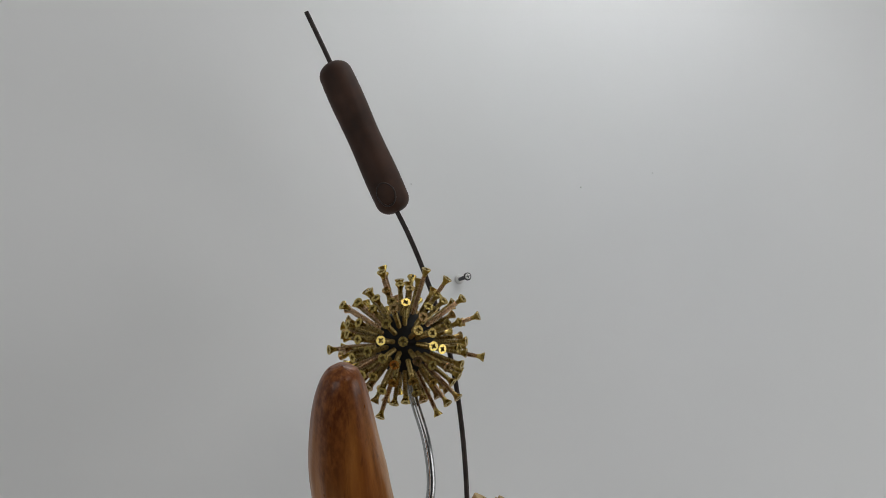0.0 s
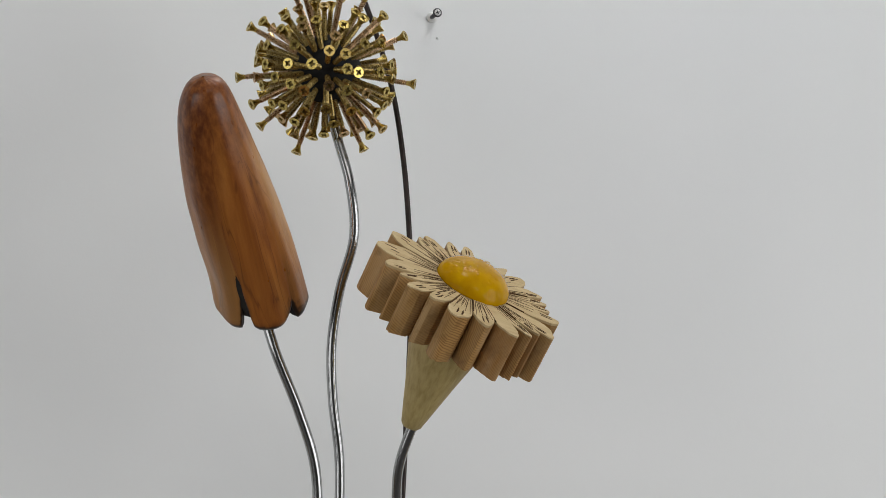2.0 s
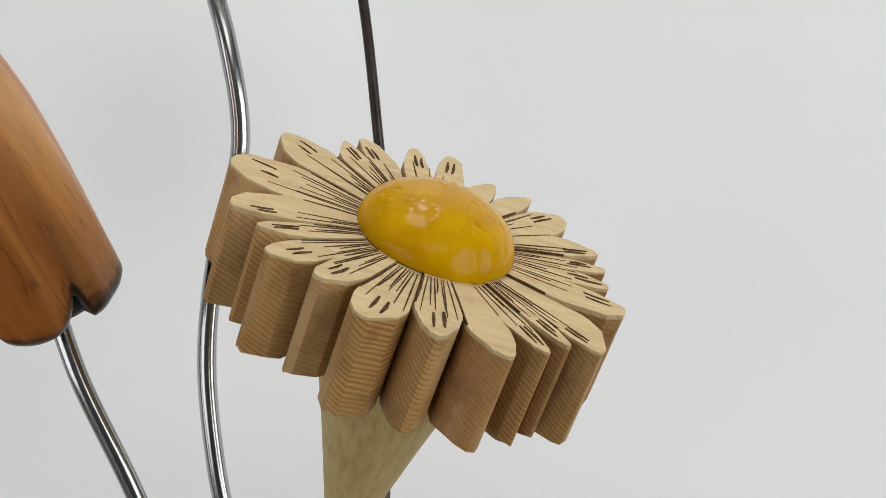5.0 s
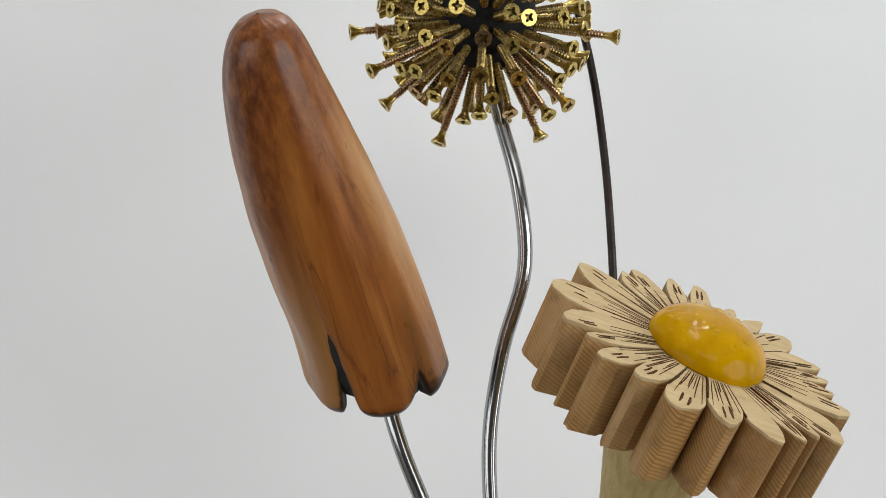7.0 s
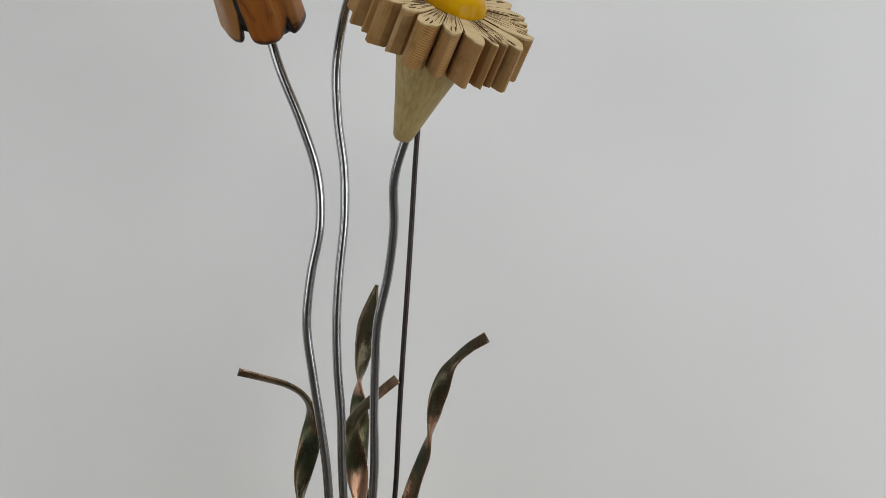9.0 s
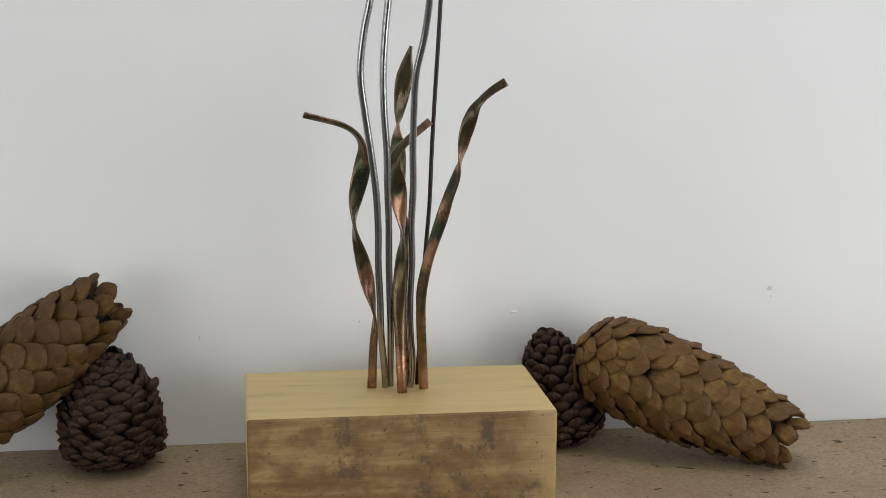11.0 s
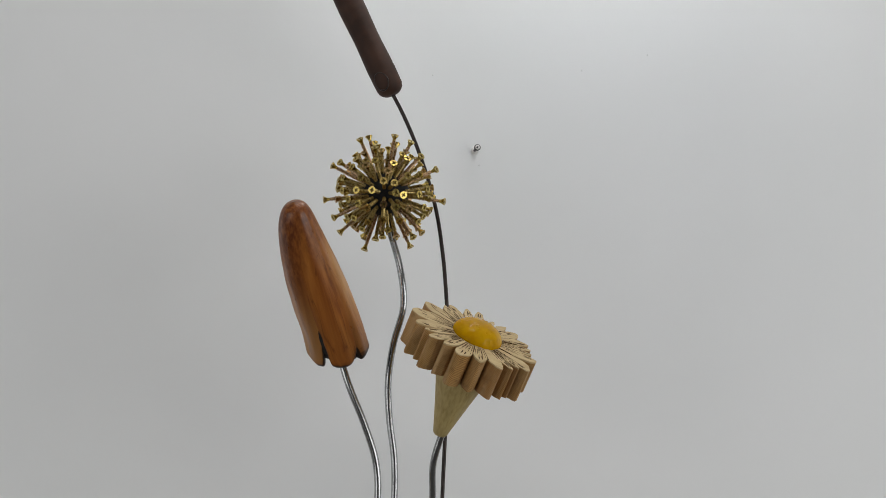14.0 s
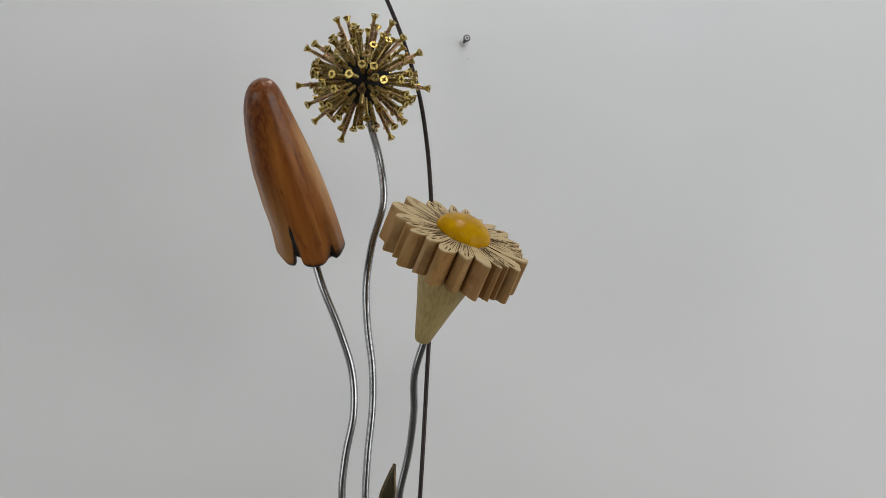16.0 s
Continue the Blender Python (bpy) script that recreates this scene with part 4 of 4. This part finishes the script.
def petal(i):
    ang, rad = PETALS[i]
    left, right = PETALS[i - 1][0], PETALS[(i + 1) % len(PETALS)][0]
    up, dn = ((left - ang) % 360) / 2, ((ang - right) % 360) / 2
    R = rad * M
    r_in, r_notch, sharp = 0.0120, R * prng.uniform(0.60, 0.80), prng.uniform(1.5, 2.6)
    gap = 0.00013
    pts = []
    peak = prng.uniform(-0.35, 0.15)
    for u in (-1, -0.93, peak - 0.5, peak - 0.2, peak - 0.05, peak + 0.08, peak + 0.28, 0.72, 0.94, 1):
        half = dn if u < 0 else up
        a = radians(ang + u * half)
        e = (abs(u - peak) / (1 + peak if u < peak else 1 - peak)) ** sharp
        r = r_notch + (R - r_notch) * max(0.0, 1 - e) ** 0.8
        w = -gap / max(r, 0.001) * u
        pts.append((r * math.cos(a + w), r * math.sin(a + w)))
    for a, s in ((radians(ang + up), -1), (radians(ang - dn), 1)):
        pts.append((r_in * math.cos(a + s * gap / r_in), r_in * math.sin(a + s * gap / r_in)))
    n = len(pts)
    cx, cy = sum(p[0] for p in pts) / n, sum(p[1] for p in pts) / n
    lift = (i * 7 % 5) * 0.00012
    rows = [(-DT + 0.0004 + lift, 0.99), (-DT + 0.0009 + lift, 1.0), (-0.0095, 1.0), (-0.0003 + lift, 1.0), (lift, 0.992)]
    verts = [(cx + (x - cx) * k, cy + (y - cy) * k, z + (prng.uniform(-0.0003, 0.0005) if q < 2 else 0.0)) for q, (z, k) in enumerate(rows) for x, y in pts]
    faces, slots = [], []
    for q in range(len(rows) - 1):
        for j in range(n):
            k = (j + 1) % n
            faces.append((q * n + j, q * n + k, (q + 1) * n + k, (q + 1) * n + j))
            slots.append(0)
    faces += [tuple(range(n)), tuple((len(rows) - 1) * n + j for j in range(n))]
    slots += [0, 0]

    def stroke(a0, r0, a1, r1, w):
        p, q = Vector((r0 * math.cos(a0), r0 * math.sin(a0), 0)), Vector((r1 * math.cos(a1), r1 * math.sin(a1), 0))
        s = Vector((-(q - p).y, (q - p).x, 0)).normalized() * w
        b = len(verts)
        zs = lift + 0.00007
        mid = (p + q) / 2 + s * prng.uniform(-0.6, 0.6)
        for v, k in ((p, 0.6), (mid, 1.0), (q, 0.5)):
            for o in (s * k, -s * k):
                verts.append((v.x + o.x, v.y + o.y, zs))
                verts.append((v.x + o.x * 1.3, v.y + o.y * 1.3, lift - 0.0003))
        for g in (0, 4):
            faces.append((b + g, b + g + 2, b + g + 6, b + g + 4))
            faces.append((b + g, b + g + 4, b + g + 5, b + g + 1))
            faces.append((b + g + 2, b + g + 3, b + g + 7, b + g + 6))
            slots.extend((1, 1, 1))

    plain_petal = i in (16, 6, 7)
    edge = radians(min(up, dn))
    if not plain_petal:
        count = 7 if edge > 0.17 else (5 if edge > 0.12 else 3)
        for k in range(count):
            a = radians(ang) + edge * (-0.75 + 1.5 * (k + prng.uniform(0.2, 0.8)) / count)
            r1 = min(R * 0.82, prng.uniform(0.0195, 0.0250) + 0.010 * abs(2 * (k + 0.5) / count - 1) ** 1.5)
            stroke(a, 0.0146, a + prng.uniform(-0.02, 0.02), r1, prng.uniform(0.00011, 0.00020))
        off = edge * 0.20
        for s in (-1, 1):
            r0 = R * prng.uniform(0.76, 0.80)
            stroke(radians(ang) + s * off, r0, radians(ang) + s * off * 0.9, r0 + prng.uniform(0.0034, 0.0056), prng.uniform(0.00027, 0.00038))
    stroke(radians(ang - dn) + 0.012, 0.0146, radians(ang - dn) + 0.010, r_notch * 0.985, 0.00024)
    # weights of the painted shade: strong on one flank, weak on the other
    shaded_flank, lit_flank = prng.uniform(0.45, 1.0), prng.uniform(0.0, 0.35)
    flank_shade = [shaded_flank if (f % n) < 4 else lit_flank for f in range((len(rows) - 1) * n)]
    flank_shade += [0.0] * (len(faces) - len(flank_shade))
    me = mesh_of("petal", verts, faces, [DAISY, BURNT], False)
    me.attributes.new("flank_shade", "FLOAT", "FACE").data.foreach_set("value", flank_shade)
    me.polygons.foreach_set("material_index", slots)
    return me


for i in range(len(PETALS)):
    part("petal", petal(i), daisy)


def dome():
    """A cast resin dome with burst bubbles in its skin and small raised ones near the top."""
    verts, faces = [], []
    R, Hd, na, nr = 0.0148, 0.0090, 150, 52
    brng = random.Random(3)
    pits = [(0.0055, -0.0130, 0.0018, 0.5), (0.0085, -0.0110, 0.0015, 0.5), (-0.0020, 0.0080, 0.0009, 0.4), (0.0012, 0.0092, 0.0010, 0.4)]
    for k in range(60):
        a, r = brng.uniform(0, math.tau), math.sqrt(brng.uniform(0.04, 0.9)) * R
        pits.append((r * math.cos(a), r * math.sin(a), brng.uniform(0.0003, 0.0007), 0.35 if k % 2 else -0.35))
    for i in range(nr + 1):
        b = i / nr * math.pi / 2
        for j in range(na):
            a = j * math.tau / na
            x, y, z = R * math.cos(b) * math.cos(a), R * math.cos(b) * math.sin(a), Hd * math.sin(b)
            for px, py, pr, deep in pits:
                d = math.hypot(x - px, y - py) / pr
                if d < 1.6:
                    z -= pr * deep / (1 + math.exp((d - 0.85) * 9))
            verts.append((x, y, z - 0.0004))
    for i in range(nr):
        for j in range(na):
            k = (j + 1) % na
            faces.append((i * na + j, i * na + k, (i + 1) * na + k, (i + 1) * na + j))
    faces.append(tuple(range(na)))
    faces.append(tuple(nr * na + j for j in range(na)))
    return mesh_of("resin_dome", verts, faces, [RESIN])


part("resin_dome", dome(), daisy, "shiny yellow resin centre with bubbles", Matrix.Translation((0.0, 0.0008, 0.0008)))
neck_top = DC - DN * (DT - 0.002)
part("neck", lathe("neck", [(0.0002, 0.0), (0.0034, 0.0), (0.0043, 0.0012), (0.0062, 0.008), (0.0098, 0.021), (0.0143, 0.036), (0.0168, 0.0455), (0.0002, 0.0455)], [NECK], 36),
     flower, "pale tapered wooden neck under the daisy", axis_pose((0.0136, -0.0576, 0.3341), neck_top))

# ball of screws
BALL = Vector((-0.0154, -0.0242, 0.4801))
CORE_R = 0.0148
ball = part("ball_core", lathe("ball_core", [(max(0.0002, CORE_R * math.cos(b)), CORE_R * math.sin(b)) for b in np.linspace(-math.pi / 2, math.pi / 2, 17)], [CORE], 28), flower,
     "black ball stuck full of screws", Matrix.Translation(BALL))


def screw_mesh(out, thread):
    """Countersunk cross-head screw; the head's top is at z = 0, the shaft runs down."""
    L = out - CORE_R + 0.003
    seg = 16
    prof = [(0.00010, -L), (0.0009, -L)]
    z, k = -L + 0.0004, 0
    while z < -0.0040:
        prof.append((0.00084 if k % 2 == 0 else 0.00122, z))
        z += 0.00043
        k += 1
    prof += [(0.00100, -0.0036), (0.00112, -0.0024), (0.00216, -0.0005), (0.00232, -0.0002), (0.00224, 0.0)]
    verts = [(r * math.cos(a), r * math.sin(a), zz) for r, zz in prof for a in np.linspace(0, math.tau, seg, endpoint=False)]
    faces = [tuple(range(seg))]
    for i in range(len(prof) - 1):
        for j in range(seg):
            m = (j + 1) % seg
            faces.append((i * seg + j, i * seg + m, (i + 1) * seg + m, (i + 1) * seg + j))
    top = (len(prof) - 1) * seg
    b = len(verts)
    arm = 0.00150
    star = []
    for j in range(seg):
        a = j * math.tau / seg
        q = j % 4
        star.append(arm if q == 0 else (0.00126 if q in (1, 3) else 0.00074))
    star_a = []
    for j in range(seg):
        base_a = (j // 4) * math.pi / 2
        star_a.append((base_a, base_a + 0.27, base_a + math.pi / 4, base_a + math.pi / 2 - 0.27)[j % 4])
    for depth, k in ((0.0, 1.0), (-0.0011, 0.50)):
        for j in range(seg):
            verts.append((star[j] * k * math.cos(star_a[j]), star[j] * k * math.sin(star_a[j]), depth))
    slots = [2 if f < 1 + (len(prof) - 5) * seg else 0 for f in range(len(faces))]
    for j in range(seg):
        m = (j + 1) % seg
        faces.append((top + j, top + m, b + m, b + j))
        faces.append((b + j, b + m, b + seg + m, b + seg + j))
        slots += [0, 1]
    faces.append(tuple(b + seg + j for j in range(seg)))
    slots.append(1)
    me = mesh_of("screw", verts, faces, [BRASS, RECESS, thread])
    me.polygons.foreach_set("material_index", slots)
    me.set_sharp_from_angle(angle=radians(38))
    return me


# directions: degrees to the side from straight ahead, and degrees up; a long screw stands out over the short ones
LONG = [(-85, -8), (-76, 24), (-57, 24), (-47, 53), (13, 60), (34, 49), (36, 30), (53, 18), (68, -10), (-71, -27), (-84, -42), (-70, -69), (66, -64), (50, -44), (41, -51)]
SHORT = [(-39, -4), (-38, -19), (-20, -5), (16, -10), (26, -25), (8, -24), (-7, -21), (7, -8), (5, 3), (-7, 5), (-2, 17), (-29, 24), (-18, 30), (-9, -40), (-28, -25),
         (-26, 55), (-12, 50), (33, 74), (-42, 46), (-52, 37), (-51, 25), (-32, 32), (-64, 13), (-81, 13), (-63, -2), (-79, 4), (-52, -13), (-84, -9), (-73, -17), (-64, -32),
         (-52, -35), (-67, -46), (-31, -42), (-48, -50), (-51, -75), (-13, -70), (29, -66), (1, -55), (17, -41), (50, -56), (50, -38), (49, -21), (58, -10), (52, 0), (55, -31),
         (21, 12), (39, 15), (22, 42), (26, 35), (44, 35)]


def aim(a, b):
    return Vector((math.sin(radians(a)) * math.cos(radians(b)), -math.cos(radians(a)) * math.cos(radians(b)), math.sin(radians(b))))


srng = random.Random(21)
dirs = [(aim(a, b), 0.0380) for a, b in LONG] + [(aim(a, b), 0.0310) for a, b in SHORT]
tries = 0
while len(dirs) < 132 and tries < 20000:
    tries += 1
    d = Vector((srng.gauss(0, 1), srng.gauss(0, 1), srng.gauss(0, 1))).normalized()
    if d.z < -0.93:
        continue
    if min((d - e).length for e, _ in dirs) > 0.25:
        dirs.append((d, 0.0372 if d.y > 0.1 and srng.random() < 0.18 else srng.uniform(0.0292, 0.0308)))
long_me, short_me = screw_mesh(0.0380, PINK), screw_mesh(0.0310, SHANK)
for d, out in dirs:
    reach = out + srng.uniform(-0.0006, 0.0006)
    part("screw", long_me if out > 0.034 else short_me, ball, m=axis_pose(d * reach, d * (reach + 0.01), srng.uniform(0, 90)))

# ---- pine cones ----
def scale_mesh(w, l, mat, name, dark, seed):
    """One cone scale: y runs to its free tip, z is outward; a domed thick shield with a worn edge."""
    verts, faces = [], []
    nu, nv = 11, 13
    for side in (0, 1):
        for i in range(nv):
            v = i / (nv - 1)
            if dark:
                half = w / 2 * (0.45 + 0.55 * math.sin(min(1.0, v / 0.58) * math.pi / 2)) * (1 - 0.80 * max(0.0, (v - 0.62) / 0.38) ** 2.4)
            else:
                half = w / 2 * (0.7 + 0.3 * math.sin(min(1.0, v / 0.5) * math.pi / 2)) * (1 - 0.84 * max(0.0, (v - 0.52) / 0.48) ** 2.1)
            for j in range(nu):
                u = j / (nu - 1) * 2 - 1
                ripple = noise.noise((u * 1.7 + seed * 3.1, v * 2.3, seed))
                x = u * half * (1 + 0.10 * noise.noise((v * 3.0, seed * 1.7, 0.3 + u * 0.5)))
                y = v * l * (1 + 0.04 * ripple * v)
                dome = (0.13 if dark else 0.095) * w * (1 - abs(u) ** 1.8) * math.sin(min(1.0, 0.12 + v) * math.pi * 0.62)
                ridge = 0.035 * w * math.exp(-(u / 0.22) ** 2) * v
                z = dome + ridge + 0.0011 * ripple + 0.0004 * noise.noise((u * 5 + seed, v * 6, 2.7)) - 0.05 * l * max(0.0, v - 0.8) / 0.2
                thick = (0.0024 if dark else 0.0024) * (1 - 0.6 * abs(u) ** 4)
                verts.append((x, y, z - (thick if side else 0)))
    n = nu * nv
    for side in (0, 1):
        for i in range(nv - 1):
            for j in range(nu - 1):
                a = side * n + i * nu + j
                faces.append((a, a + 1, a + nu + 1, a + nu))
    rim = [j for j in range(nu)] + [i * nu + nu - 1 for i in range(1, nv)] + [(nv - 1) * nu + j for j in range(nu - 2, -1, -1)] + [i * nu for i in range(nv - 2, 0, -1)]
    for a, b in zip(rim, rim[1:] + rim[:1]):
        faces.append((a, b, n + b, n + a))
    return mesh_of(name, verts, faces, [mat])


def pine_cone(label, base, tip, rmax, count, scale_w, scale_l, dark, lift, splay, seed, taper=0.78, gaping=()):
    """Scales in a spiral over a round-based, tapering core; splay opens the scales at the apex.
    gaping: angle and height of single scales that stand far off the core."""
    L = (Vector(tip) - Vector(base)).length
    cone = thing("pine_cone", label, "pine cone", axis_pose(base, tip), "pine cones")

    def rad(z):
        s = min(1.0, max(0.0, z / L))
        r = math.sqrt(max(0.0, 1 - (1 - s / 0.2) ** 2)) if s < 0.2 else 1.0
        if s > 0.35:
            r *= 1 - taper * ((s - 0.35) / 0.65) ** 2.0
        return rmax * r

    prof = [(max(0.0003, rad(k / 21 * L * 0.93) - 0.0055), k / 21 * L * 0.90) for k in range(22)]
    part("core", lathe("cone_core", prof, [CONE_CORE], 24), cone)
    # seed 3 is the propped tan cone, its shade painted by the darker copy
    mat = DARK if dark else (TAN_SHADED if seed == 3 else TAN)
    crng = random.Random(seed)
    agape = {min(range(count), key=lambda i: (((137.508 * i - a + 180) % 360 - 180) / 60) ** 2 + ((i + 0.5) / count - h) ** 2 * 60) for a, h in gaping}
    sizes = (0.62, 0.82, 1.0)
    meshes = [[scale_mesh(scale_w * k, scale_l * k, mat, "scale", dark, seed * 5 + q) for q in range(3)] for k in sizes]
    for i in range(count):
        s = (i + 0.5) / count
        a = radians(137.508 * i + crng.uniform(-7, 7))
        out = Vector((math.cos(a), math.sin(a), 0))
        size = 0 if s > 0.94 or s < 0.05 else (1 if s > 0.80 or s < 0.16 else 2)
        l = scale_l * sizes[size]
        tip_z = (0.03 + 0.99 * s ** 1.05) * L
        base_z = tip_z - l * 0.96
        up = lift * crng.uniform(0.6, 1.5) + (splay * (s - 0.8) / 0.2 if s > 0.8 else 0.0)
        p = out * max(0.0, rad(base_z) - 0.0045) + Vector((0, 0, base_z if base_z > 0 else base_z * 0.35))
        q = out * (rad(tip_z * 0.99) * (1.0 if s < 0.93 else 0.8) + up) + Vector((0, 0, tip_z))
        along = (q - p).normalized()
        side = along.cross(out - along * out.dot(along)).normalized()
        nrm = side.cross(along).normalized()
        p = q - along * l
        m = Matrix(((side.x, along.x, nrm.x, p.x), (side.y, along.y, nrm.y, p.y), (side.z, along.z, nrm.z, p.z), (0, 0, 0, 1)))
        m = m @ Matrix.Rotation(radians(crng.uniform(-9, 9)), 4, "Z") @ Matrix.Rotation(radians(crng.uniform(-7, 7)), 4, "Y") @ Matrix.Scale(crng.uniform(0.88, 1.12), 4, (1, 0, 0))
        if i in agape:
            m = m @ Matrix.Rotation(radians(21), 4, "X") @ Matrix.Scale(1.45, 4, (0, 1, 0))
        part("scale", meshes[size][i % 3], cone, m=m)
    return cone


TAN_LABEL, DARK_LABEL = "large tan spruce cone with broad overlapping scales", "dark brown weathered pine cone with rounded scales"
pine_cone(TAN_LABEL + " lying on the board", (0.1215, 0.060, 0.0680), (0.2550, 0.003, 0.0150), 0.0300, 140, 0.0205, 0.0225, False, 0.0024, 0.006, 1, 0.55)
pine_cone(DARK_LABEL + " leaning by the wall", (0.1215, 0.066, 0.0010), (0.1015, 0.067, 0.0775), 0.0246, 150, 0.0136, 0.0115, True, 0.0020, 0.0, 2)
pine_cone("large tan spruce cone with broad overlapping scales, darkened for shade, propped against the wall", (-0.2702, 0.0377, 0.0338), (-0.1710, 0.0620, 0.1110), 0.0268, 112, 0.0205, 0.0235, False, 0.0027, 0.004, 3, 0.50)
pine_cone(DARK_LABEL + " under a tan cone", (-0.1745, 0.055, 0.0010), (-0.1795, 0.057, 0.0745), 0.0306, 230, 0.0145, 0.0112, True, 0.0022, 0.0, 4, 0.70, ((80, 0.72), (84, 0.52)))

# ---- screw in the wall ----
ws = thing("wall_screw", "small cross-head screw in a white plastic wall plug", "screw", Matrix.Translation((0.0597, WALL_Y, 0.5305)) @ Matrix.Rotation(math.pi / 2, 4, "X"))
part("wall_plug", lathe("wall_plug", [(0.0012, -0.004), (0.0025, -0.004), (0.0027, 0.0010), (0.0024, 0.0016), (0.0012, 0.0016)], [PLASTIC], 24), ws)
part("shaft", lathe("shaft", [(0.0011, -0.004), (0.0011, 0.0120)], [DARK_METAL], 12), ws)
head = part("head", lathe("head", [(0.0011, 0.0110), (0.0023, 0.0126), (0.0023, 0.0132), (0.0017, 0.0135), (0.0002, 0.0135)], [DARK_METAL], 24), ws)
part("face", lathe("face", [(0.0017, 0.0133), (0.0015, 0.0138), (0.0002, 0.0138)], [PLASTIC], 20), head, "bright worn screw face")
for turn in (20, 110):
    part("slot", box_mesh("slot", (-0.0010, -0.00022, 0.0137), (0.0010, 0.00022, 0.01392), [DARK_METAL]), head, m=Matrix.Rotation(radians(turn), 4, "Z"))
